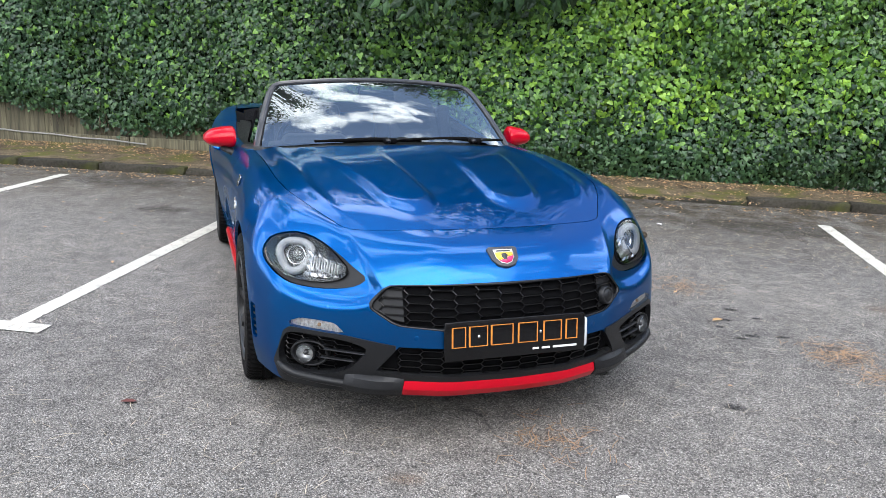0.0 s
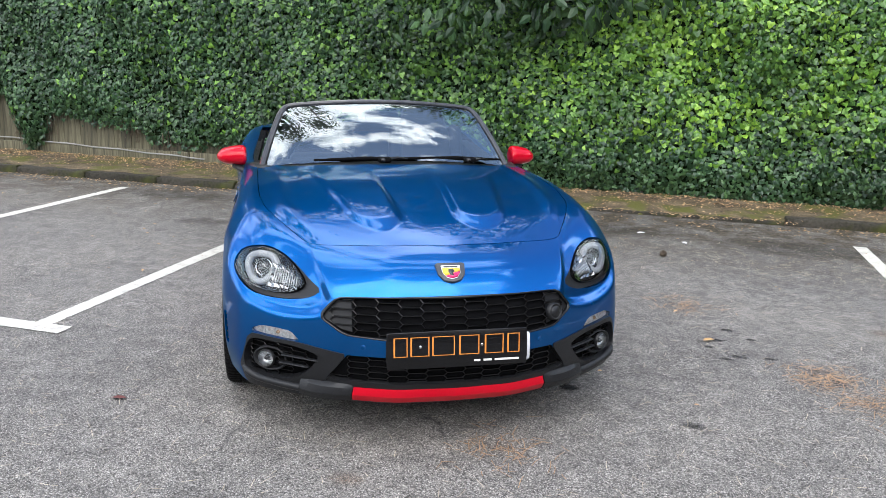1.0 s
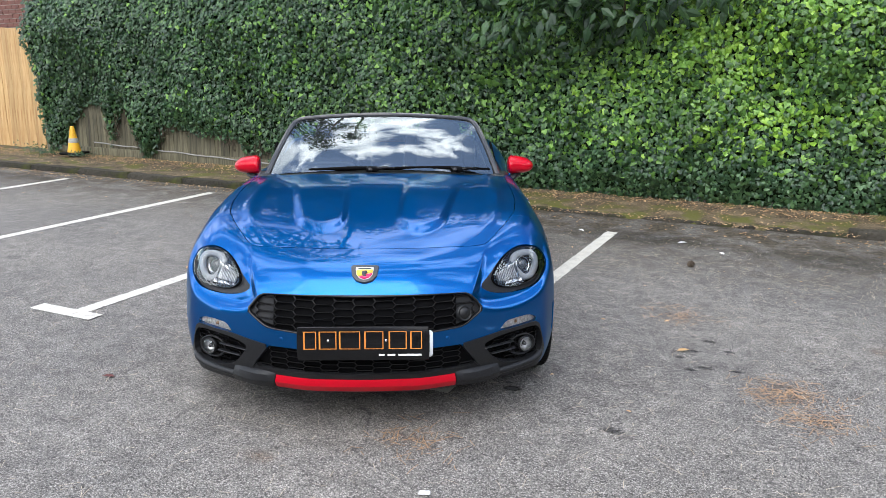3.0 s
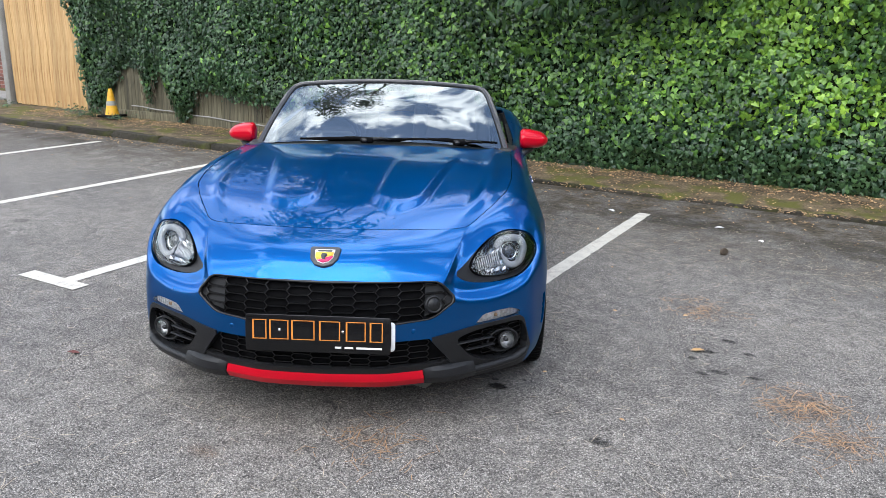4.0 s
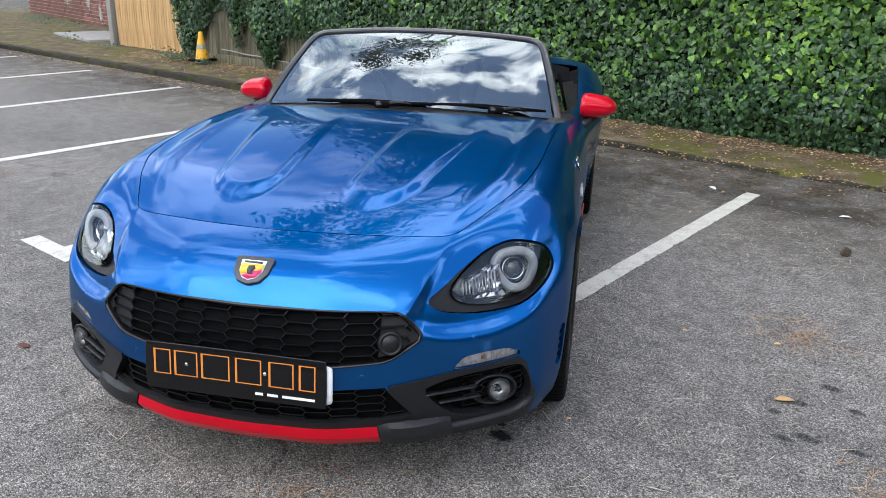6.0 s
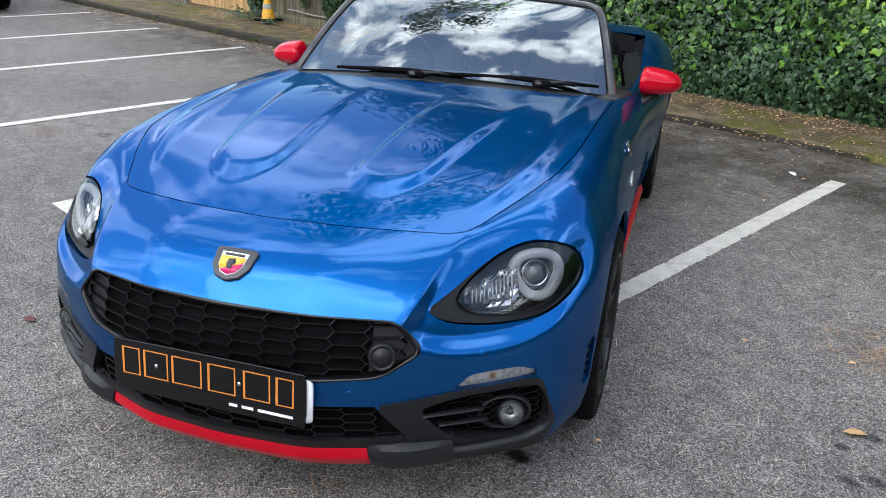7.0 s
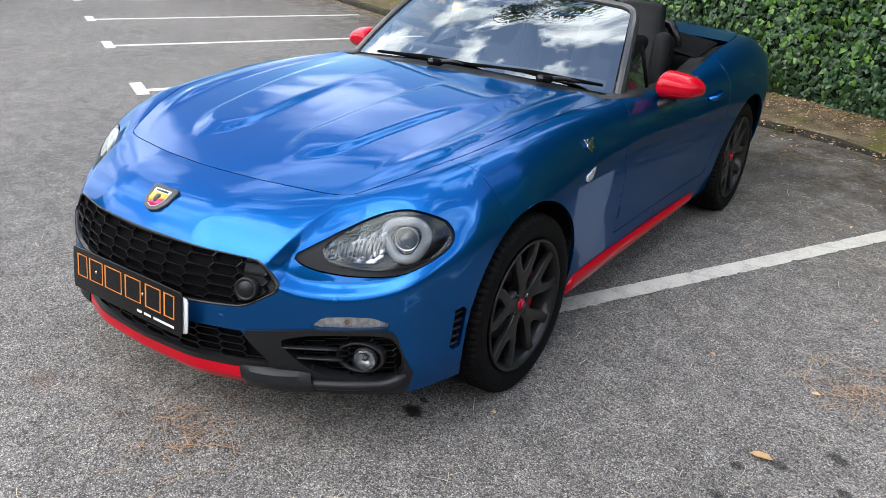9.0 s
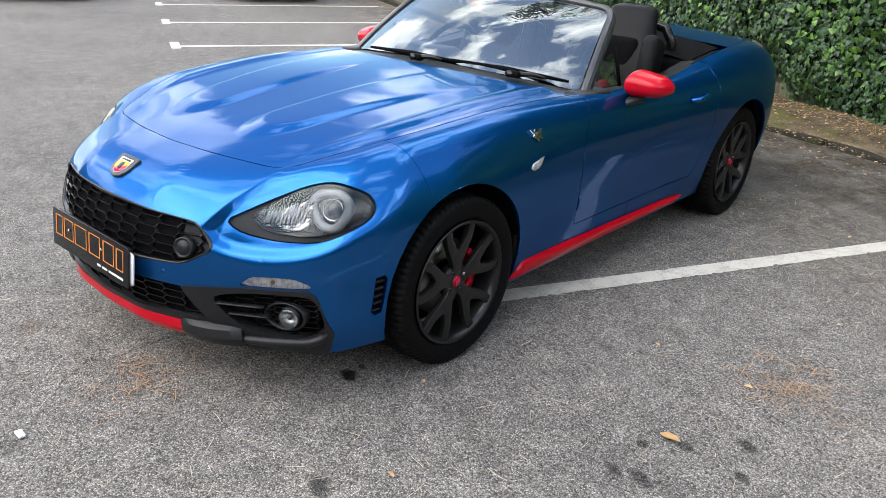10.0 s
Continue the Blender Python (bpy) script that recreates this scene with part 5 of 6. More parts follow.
def build_corner(side):
    sk = bezel_skin[side]
    bmesh.ops.translate(sk, vec=(side * .003, -.004, 0), verts=sk.verts)
    bezel = part("corner_bezel", panel_edges(sk, 0, .03), PLASTIC, car, "black textured bumper corner bezel")
    tray = recess_skin[side]
    bmesh.ops.translate(tray, vec=(-side * .02, .038, 0), verts=tray.verts)
    part("recess", tray, MATT, bezel)
    poly = RECESS if side > 0 else flip(RECESS)
    wall, faces = [], []
    for x, z in poly:
        p, _ = nose(x, z)
        wall += [p + Vector((side * .003, -.004, 0)), p + Vector((-side * .03, .055, 0))]
    k = len(poly)
    faces = [(2 * i, 2 * ((i + 1) % k), 2 * ((i + 1) % k) + 1, 2 * i + 1) for i in range(k)]
    part("recess_wall", data_mesh("recess_wall", wall, faces, False), PLASTIC, bezel)
    honeycomb("honeycomb", bezel, poly, .058, .019, .050, .0022, .010, .020, GLOSS_BLACK, .33, .78)
    for z0, xa, xb in ((.352, .484, .612), (.320, .518, .622)):
        path = []
        for i in range(9):
            x = xa + (xb - xa) * i / 8
            p, q = nose(side * x, z0)
            path.append(p - q * .002)
        part("slat", tube(path, .0105, 8, flat=.34), PLASTIC, bezel)
    lip = []
    for i in range(15):
        p, q = nose(side * (.50 + .255 * i / 14), .226 + .012 * i / 14 + .03 * max(0, i / 14 - .75) ** 2 * 16)
        lip.append(p + q * .001)
    part("bezel_lip", tube(lip, [.010] + [.022] * 13 + [.010], 12, flat=.75), PLASTIC, bezel, "rolled lower edge of the bezel")
    q = Vector((side * .45, -.9, .03)).normalized()
    c = nose(side * .660, .322)[0]
    m = facing(c - q * .010, q) @ pose(0, 0, 0, 0, -90, 0)
    wide = m @ Matrix.Diagonal((.84, .66, .98, 1))
    fog = part("fog_lamp", lathe([(.072, -.035), (.071, .002), (.067, .007), (.061, .003), (.054, -.014), (.048, -.034), (.0, -.036)], 44, wide), PLASTIC, car, "round fog lamp in an oval black housing")
    m = facing(nose(side * .672, .322)[0] + q * .006, q) @ pose(0, 0, 0, 0, -90, 0) @ Matrix.Scale(.74, 4)
    part("reflector", lathe([(.041, -.002), (.034, -.018), (.018, -.030), (.0, -.032)], 32, m), FOG_STEEL, fog)
    part("bulb_shield", lathe([(.0, -.008), (.010, -.010), (.012, -.026)], 20, m), GUNMETAL, fog)
    part("lamp_rim", lathe([(.041, -.006), (.043, .001), (.046, .001), (.047, -.02)], 32, m), PLASTIC, fog)
    part("lens", lathe([(.043, -.006), (.040, .000), (.028, .005), (.014, .008), (.0, .009)], 32, m), LENS, fog)
    ind_glass = indicator_skin[side]
    pts = [v.co.copy() for v in ind_glass.verts]
    back = ind_glass.copy()
    bmesh.ops.translate(back, vec=(-side * .007, .012, 0), verts=back.verts)
    ind = part("indicator", back, SILVER, car, "clear front indicator with ribbed reflector")
    rib = bmesh.new()
    for i in range(13):
        x = .566 + .148 * i / 12
        lo, hi = nose(side * x, .416)[0], nose(side * x, .447 if x < .69 else .434)[0]
        off = Vector((-side * .008, .014, 0))
        tube([lo + off, hi + off], .0026, 5, bm=rib)
    part("rib_plate", rib, CHROME, ind)
    mid, q = nose(side * .632, .432)
    part("bulb", lathe([(.0, .008), (.005, .006), (.007, 0), (.005, -.006), (0, -.007)], 14, facing(mid - q * .012, q) @ pose(0, 0, 0, 0, -90, 0)), CLEAR_BULB, ind)
    part("lens", ind_glass, LENS, ind)


for side in (1, -1):
    build_corner(side)


# headlamps
def build_headlamp(side):
    sk = lamp_skin[side]
    bmesh.ops.translate(sk, vec=(-side * .008, .011, -.002), verts=sk.verts)
    lamp = part("headlamp", panel_edges(sk, 0, .02), PLASTIC, car, "projector headlamp with a milky ring under clear glass")
    bowl = glass_skin[side].copy()
    mid = sum((v.co for v in bowl.verts), Vector()) / len(bowl.verts)
    n = Vector((side * .57, -.58, .58)).normalized()
    for v in bowl.verts:
        v.co = mid + (v.co - mid) * .97 - n * .062
    part("bowl", bowl, GLOSS_BLACK, lamp)
    rim = [v.co.copy() for v in glass_skin[side].verts]
    poly = LAMP_GLASS if side > 0 else flip(LAMP_GLASS)
    wall = []
    for x, z in poly:
        p, _ = nose(x, z)
        wall += [p - n * .002, mid + (p - mid) * .97 - n * .062]
    k = len(poly)
    part("bowl_wall", data_mesh("bowl_wall", wall, [(2 * i, 2 * ((i + 1) % k), 2 * ((i + 1) % k) + 1, 2 * i + 1) for i in range(k)]), GLOSS_BLACK, lamp)
    at = Vector((side * .690, -.448, .650))
    u = Vector((side * .142, .11, -.029)).normalized()
    u = (u - n * u.dot(n)).normalized()
    w = n.cross(u) * side
    if w.z < 0:
        w = -w

    def spot(a, b, c):
        return at + u * a + w * b + n * c
    out = Vector((side * .42, -.85, .32)).normalized()
    across = Vector((side * .9, .44, 0))
    across = (across - out * across.dot(out)).normalized()
    rise = Vector((0, 0, 1))
    rise = (rise - out * rise.dot(out) - across * rise.dot(across)).normalized()
    eye = Vector((side * .684, -.450, .637))
    band = [(-.0130, -.014), (-.0115, -.003), (-.006, .000), (.005, .001), (.0115, -.002), (.0140, -.014)]
    verts, faces, steps, m = [], [], 60, len(band)
    for i in range(steps):
        t = 2 * math.pi * i / steps
        r = .0535 * (1 + .075 * math.cos(3 * (t - radians(35))))
        verts += [eye + (across * math.cos(t) * 1.06 + rise * math.sin(t)) * (r + dr) + out * h for dr, h in band]
    for i in range(steps):
        j = (i + 1) % steps
        faces += [(i * m + k, j * m + k, j * m + k + 1, i * m + k + 1) for k in range(m - 1)]
    part("light_ring", data_mesh("light_ring", verts, faces), RING_WHITE, lamp, "milky white light guide ring")
    m = Matrix((out, across, rise)).transposed().to_4x4()
    m.translation = eye
    part("projector_shroud", lathe([(.045, -.012), (.040, -.016), (.034, -.034), (.031, -.05)], 36, m), GLOSS_BLACK, lamp)
    part("shroud_ring", lathe([(.0345, -.026), (.0325, -.022), (.0305, -.026)], 36, m), CHROME, lamp, "bright trim round the projector")
    part("projector", lathe([(.030, -.045), (.028, -.032), (.022, -.022), (.012, -.017), (0, -.015)], 36, m), GLASS_BALL, lamp, "glass projector lens")
    cup = []
    faces = []
    facet = random.Random(17)
    for i in range(14):
        for j in range(9):
            a = -.205 + .150 * i / 13
            b = -.074 + .040 * i / 13 + (j / 4 - 1) * (.022 + .030 * i / 13)
            cup.append(spot(a, b, -.020 - .020 * math.sin(math.pi * i / 13) + .004 * (j % 2) + facet.uniform(-.004, .004)))
    for i in range(13):
        for j in range(8):
            faces.append((i * 9 + j, i * 9 + j + 1, (i + 1) * 9 + j + 1, (i + 1) * 9 + j))
    part("reflector", data_mesh("reflector", cup, faces, False), DULL_CHROME, lamp, "ribbed chrome reflector")
    fins = bmesh.new()
    for i in range(11):
        a = -.185 + .011 * i
        k = -.074 + .040 * (a + .205) / .15
        tube([spot(a, k - .018 - .1 * (a + .19), -.020), spot(a + .004, k + .016 + .12 * (a + .19), -.022)], .0022, 4, bm=fins)
    part("reflector_fins", fins, FOG_STEEL, lamp)
    part("glass", glass_skin[side], LENS, lamp, "clear headlamp glass")


GLASS_BALL = shader("projector_glass", (.012, .013, .015), 0.05, 0.0, 0.5, second=(.05, .055, .06), scale=60)
for side in (1, -1):
    build_headlamp(side)

# parking sensors, side vents
for side in (1, -1):
    for x, z in ((.603, .500), (.33, .425)):
        c, n = nose(side * x, z)
        part("parking_sensor", lathe([(.0, .0006), (.0075, .0006), (.0085, .0002), (.010, -.004)], 20, facing(c, n) @ pose(0, 0, 0, 0, -90, 0)), PAINT, car)
    sk = vent_skin[side]
    bmesh.ops.translate(sk, vec=(-side * .02, .004, 0), verts=sk.verts)
    vent = part("side_vent", sk, MATT, car, "black slatted air vent")
    for k in range(5):
        z = .322 + .024 * k
        ends = [Vector((side * (TREE.ray_cast((2, y, z), (-1, 0, 0))[0].x - .010), y, z + dz)) for y, dz in ((-.396 + .003 * k, 0), (-.364 + .003 * k, .004))]
        part("slat", tube(ends, .004, 6), PLASTIC, vent)

# badge: plain coloured shapes in a gunmetal shield
c, n = nose(0, .672)
m = facing(c + n * .006, n)
badge = part("badge", plate([(-.056, .036), (-.047, .043), (.047, .043), (.056, .036), (.050, -.012), (.032, -.038), (.006, -.047), (-.006, -.047), (-.032, -.038), (-.050, -.012)], .012, m, .003), GUNMETAL, car, "shield badge with a gunmetal rim and yellow and red field")
up1 = m @ Matrix.Translation((0, 0, .0016))
part("badge_field", plate([(-.036, .028), (.036, .028), (.033, -.008), (.020, -.029), (0, -.037), (-.020, -.029), (-.033, -.008)], .002, up1), WHITE_VINYL, badge)
up2 = m @ Matrix.Translation((0, 0, .0028))
part("badge_yellow", plate([(-.033, .015), (.033, .015), (.032, .000), (.012, -.006), (-.024, -.021), (-.032, -.008)], .002, up2), YELLOW, badge)
part("badge_red", plate([(.032, -.0015), (.031, -.009), (.019, -.027), (0, -.034), (-.018, -.027), (-.023, -.0225), (.012, -.0075)], .002, up2), MAGENTA, badge)
part("badge_bar", plate([(-.026, .018), (.026, .018), (.026, .024), (-.026, .024)], .002, up2), GUNMETAL, badge)
up3 = m @ Matrix.Translation((0, 0, .0038))
part("badge_shape", plate([(-.010, .008), (.006, .010), (.012, 0), (.004, -.012), (.008, -.02), (-.006, -.018), (-.012, -.004)], .001, up3), GUNMETAL, badge)


# show plate: plain bars stand for its lettering
def build_plate():
    m = facing((0, -.888, .432), (0, -.992, .11))
    show = part("show_plate", plate(softened(softened([(-.2575, -.0665), (.2575, -.0665), (.2575, .0665), (-.2575, .0665)], .022), .25), .006, m, .0015), PLATE_BLACK, car, "black show plate with orange and white marks")
    part("white_plate", plate([(x + .013, y - .004) for x, y in oval(.2575, .0555, 40, 14)], .004, m @ Matrix.Translation((0, 0, -.009))), PLATE_WHITE, show, "white plate edge behind the black plate")
    part("bracket", block((.44, .03, .09), (0, -.862, .432), .006), PLASTIC, show)

    def bar(x0, x1, y0, y1, material):
        part("bar", plate([(x0, y0), (x1, y0), (x1, y1), (x0, y1)], .001, m @ Matrix.Translation((0, 0, .0012))), material, show, smooth=False)

    def box_shape(x0, x1):
        t, y0, y1 = .0036, -.022, .048
        up = m @ Matrix.Translation((0, 0, .0012))
        bm = bmesh.new()
        for a, b, c, d in ((x0, x0 + t * 1.6, y0, y1), (x1 - t, x1, y0, y1), (x0 + t * 1.6, x1 - t, y1 - t * .7, y1), (x0 + t * 1.6, x1 - t, y0, y0 + t * .7)):
            plate([(a, c), (b, c), (b, d), (a, d)], .001, up, bm=bm)
        part("mark", bm, ORANGE, show, smooth=False)
    for x0, x1 in ((-.232, -.182), (-.172, -.104), (-.094, -.012), (.004, .078), (.098, .168), (.182, .228)):
        box_shape(x0, x1)
    for x0, x1 in ((.060, .082), (.094, .124), (.136, .226)):
        bar(x0, x1, -.049, -.042, WHITE_VINYL)
    for x in (-.136, .088):
        part("screw", lathe([(0, .002), (.0038, .002), (.005, .0005)], 14, m @ Matrix.Translation((x, .012, .002)) @ pose(0, 0, 0, 0, -90, 0)), CHROME, show)


build_plate()


# wheels
def build_wheel():
    wheel = new("wheel")
    wheel.parent = car
    # tyre: rounded walls, three grooves round, notched shoulders
    profile = [(.222, -.088), (.240, -.100), (.268, -.103), (.288, -.100), (.299, -.092), (.3045, -.080), (.3055, -.060), (.3055, -.046), (.299, -.044), (.299, -.036), (.3065, -.034), (.307, -.004), (.300, -.003), (.300, .003), (.307, .004), (.3065, .034), (.299, .036), (.299, .044), (.3055, .046), (.3055, .060), (.3045, .080), (.299, .092), (.288, .100), (.268, .103), (.240, .100), (.222, .088)]
    bm = bmesh.new()
    steps, rings = 234, []
    for i in range(steps):
        a = 2 * math.pi * i / steps
        ring = []
        for k, (r, h) in enumerate(profile):
            notch = .0065 if (i % 3 == 0 and abs(h) > .046 and r > .297 and abs(h) < .096) or (i % 9 == 4 and .008 < abs(h) < .034 and r > .30) else 0
            b = a + .018 * (abs(h) / .05 if abs(h) < .05 else 1)
            ring.append(bm.verts.new((h, (r - notch) * math.cos(b), (r - notch) * math.sin(b))))
        rings.append(ring)
    for i in range(steps):
        p, q = rings[i], rings[(i + 1) % steps]
        for k in range(len(profile) - 1):
            bm.faces.new((p[k], p[k + 1], q[k + 1], q[k]))
    bmesh.ops.recalc_face_normals(bm, faces=bm.faces)
    crisp(part("tyre", bm, RUBBER, wheel, "low-profile road tyre"), 32)
    rim = part("rim", lathe([(.222, .092), (.226, .100), (.221, .104), (.214, .098), (.205, .080), (.200, .03), (.196, -.05), (.205, -.08), (.222, -.092)], 72), ALLOY, wheel, "satin black alloy rim")
    arm = [(.030, -.024), (.066, -.024), (.094, -.036), (.150, -.064), (.211, -.080), (.213, -.046), (.165, -.034), (.130, -.011), (.122, 0), (.130, .011), (.165, .034), (.213, .046), (.211, .080), (.150, .064), (.094, .036), (.066, .024), (.030, .024)]
    for k in range(5):
        m = pose(.0, 0, 0, 360 / 5 * k + 20, 0, 0) @ pose(.094, 0, 0, 90, 0, 90)
        bm = plate(arm, .028, m, .005)
        for v in bm.verts:
            r = math.hypot(v.co.y, v.co.z)
            v.co.x -= .016 * (1 - min(1, r / .2)) ** 1.0 + (0 if v.co.x > .08 else -.006)
        crisp(part("spoke", bm, ALLOY, rim), 30)
    part("hub", lathe([(.0, .078), (.052, .078), (.060, .070), (.062, .045)], 40), ALLOY, rim)
    part("hub_cap", lathe([(.0, .0855), (.013, .085), (.018, .083), (.020, .078)], 32), RED, rim, "red hub cap")
    part("cap_mark", plate([(-.008, -.012), (.008, -.012), (.012, .004), (0, .014), (-.012, .004)], .001, pose(.0865, 0, 0, 90, 0, 90)), MAGENTA, rim)
    for k in range(4):
        a = 2 * math.pi * k / 4 + .5
        part("wheel_nut", lathe([(.0, .084), (.007, .084), (.010, .078), (.011, .066)], 6, Matrix.Translation((0, .040 * math.cos(a), .040 * math.sin(a)))), DULL_CHROME if k == 0 else GLOSS_BLACK, rim)
    part("brake_disc", lathe([(.06, .012), (.140, .012), (.140, -.008), (.06, -.008)], 48), DISC, wheel, "steel brake disc")
    part("inner_drum", lathe([(.0, -.06), (.19, -.06), (.19, -.085), (0, -.085)], 40), MATT, wheel)
    bm = bmesh.new()
    for k in range(7):
        a = radians(-30 + 10 * k)
        block((.075, .028, .045), (.016, .122 * math.cos(a), .122 * math.sin(a)), .006, (math.degrees(a), 0, 0), bm=bm)
    part("caliper", bm, RED, wheel, "red brake caliper")
    return wheel


first = build_wheel()
first.matrix_basis = pose(.744, 0, .305)
for x, y in ((.744, 2.31), (-.744, 0), (-.744, 2.31)):
    made = copy_thing(first, pose(x, y, .305, 0, 0, 0 if x > 0 else 180))


# windscreen and its frame
def screen_point(a, b, out=0.0):
    foot = np.array((a * .668, .735 + .175 * abs(a) ** 2.2, .885 - .052 * a * a))
    head = np.array((a * .550, 1.235 + .05 * a * a, 1.158 - .034 * a * a))
    p = foot + (head - foot) * b
    n = np.array((a * .35, -.55, .78))
    n /= np.linalg.norm(n)
    return p + n * (.030 * 4 * b * (1 - b) * (1 - .6 * a * a) + out)


def build_screen():
    na, nb = 40, 20
    verts = [screen_point(-1 + 2 * i / na, j / nb) for i in range(na + 1) for j in range(nb + 1)]
    faces = [(i * (nb + 1) + j, (i + 1) * (nb + 1) + j, (i + 1) * (nb + 1) + j + 1, i * (nb + 1) + j + 1) for i in range(na) for j in range(nb)]
    screen = part("windscreen", data_mesh("windscreen", verts, faces), GLASS, car, "raked windscreen glass reflecting clouds")
    path = [screen_point(-1.02, b, .002) for b in np.linspace(-.06, .86, 15)]
    path += [screen_point(-1.012, .93, .002), screen_point(-.998, .975, .003), screen_point(-.965, 1.002, .003), screen_point(-.92, 1.012, .003)]
    path += [screen_point(a, 1.012, .003) for a in np.linspace(-.8, .8, 25)]
    path += [screen_point(.92, 1.012, .003), screen_point(.965, 1.002, .003), screen_point(.998, .975, .003), screen_point(1.012, .93, .002)]
    path += [screen_point(1.02, b, .002) for b in np.linspace(.86, -.06, 15)]
    p = [Vector(q) for q in path]
    prof = [(-.008, .003), (-.005, .007), (.006, .010), (.018, .007), (.026, -.006), (.025, -.034), (.010, -.044), (-.008, -.022)]
    verts, faces = [], []
    for i, q in enumerate(p):
        d = (p[min(i + 1, len(p) - 1)] - p[max(i - 1, 0)]).normalized()
        up = Vector((0, -.55, .80)).normalized()
        s = up.cross(d).normalized()
        up = d.cross(s).normalized()
        slim = 1 - .10 * max(0.0, min(1.0, (q.z - 1.10) / .05))
        for a, b in prof:
            verts.append(q + s * a * slim + up * b * slim)
    m = len(prof)
    for i in range(len(p) - 1):
        for k in range(m):
            faces.append((i * m + k, i * m + (k + 1) % m, (i + 1) * m + (k + 1) % m, (i + 1) * m + k))
    crisp(part("screen_frame", data_mesh("screen_frame", verts, faces), SCREEN_FRAME, car, "dark gunmetal windscreen frame"), 28)
    # black ceramic band round the glass
    for a0, a1, b0, b1 in ((-1, 1, .955, 1.0), (-1, 1, 0, .03), (-1, -.955, 0, 1), (.955, 1, 0, 1)):
        n = 24
        v = [screen_point(a0 + (a1 - a0) * i / n, b0 + (b1 - b0) * j / n, -.004) for i in range(n + 1) for j in range(n + 1)]
        f = [(i * (n + 1) + j, (i + 1) * (n + 1) + j, (i + 1) * (n + 1) + j + 1, i * (n + 1) + j + 1) for i in range(n) for j in range(n)]
        part("edge_band", data_mesh("edge_band", v, f), MATT, screen)
    part("rear_view_mirror", block((.20, .03, .055), (0, 1.20, 1.085), .012), PLASTIC, screen)


build_screen()
n = 61
half_edge = COWL_EDGE
edge = np.concatenate([half_edge[:0:-1] * (-1, 1, 1), half_edge])
foot = np.array([screen_point(a, .01, -.012) for a in edge[:, 0] / edge[:, 0].max() * 1.0])
ribbon("scuttle", edge + (0, -.01, -.018), foot, PLASTIC, "black scuttle panel with vents", 4)
for side in (1, -1):
    part("pillar_foot", block((.10, .22, .10), (side * .70, .93, .79), .02, (0, 0, -side * 8)), PLASTIC, car)


# wipers
def wiper(knuckle, end, start):
    k, e, s = Vector(knuckle), Vector(end), Vector(start)
    arm = part("wiper", tube([k + Vector((-.02, -.02, 0)), k, k.lerp(e, .35) + Vector((0, 0, .008)), k.lerp(e, .6)], [.018, .017, .011, .007], 8, flat=.8), GLOSS_BLACK, car, "black windscreen wiper")
    part("blade", tube([s, s.lerp(e, .5) + Vector((0, 0, .004)), e], [.006, .012, .006], 6), MATT, arm)
    part("knuckle", block((.07, .035, .028), tuple(k), .010), MATT, arm)


wiper((.435, .765, .882), (.640, .870, .872), (.10, .745, .897))
wiper((-.050, .690, .893), (.160, .735, .896), (-.42, .76, .884))


# mirrors
def build_mirror(side):
    bm = bmesh.new()
    rings = []
    n, m = 30, 32
    for i in range(n + 1):
        t = (i / n) ** 1.15
        x = .778 + .168 * t
        top, low = .918 - .034 * t ** 1.7, .800 + .020 * t ** 3
        shut = max(0.0, 1 - max(0, (t - .6) / .4) ** 2.7) ** .5
        full = .55 + .45 * (1 - (1 - min(1, t / .2)) ** 2.4) ** .5
        up, mid = (top - low) / 2 * shut * full, (top + low) / 2 - .006 * (1 - shut)
        deep = shut * (.72 + .28 * full)
        ring = []
        for k in range(m):
            a = 2 * math.pi * k / m
            c, s = math.cos(a), math.sin(a)
            y = .092 * c if c < 0 else .035 * c
            ring.append(bm.verts.new((x, 1.165 + .05 * t + y * deep, mid + up * math.copysign(abs(s) ** .8, s))))
        rings.append(ring)
    for p, q in zip(rings, rings[1:]):
        for k in range(m):
            bm.faces.new((p[k], p[(k + 1) % m], q[(k + 1) % m], q[k]))
    bm.faces.new(rings[0])
    bmesh.ops.remove_doubles(bm, verts=bm.verts, dist=1e-4)
    bmesh.ops.recalc_face_normals(bm, faces=bm.faces)
    body = part("door_mirror", mirrored(bm, side), RED, car, "gloss red door mirror")
    part("mirror_foot", tube([(side * .775, 1.09, .765), (side * .80, 1.105, .785), (side * .835, 1.15, .806)], [.026, .022, .030], 10, flat=.8), PLASTIC, body, "black mirror foot")
    part("mirror_glass", block((.104, .004, .070), (side * .852, 1.214, .860), .001, (0, 0, side * 4)), CHROME, body)
    part("mirror_rim", block((.116, .012, .082), (side * .852, 1.205, .859), .006, (0, 0, side * 4)), PLASTIC, body)


for side in (1, -1):
    build_mirror(side)

# flank badges and repeaters
REPEATER = shader("clear_repeater_lens", (.62, .62, .60), 0.12, 0.3, second=(.28, .28, .27), scale=60)
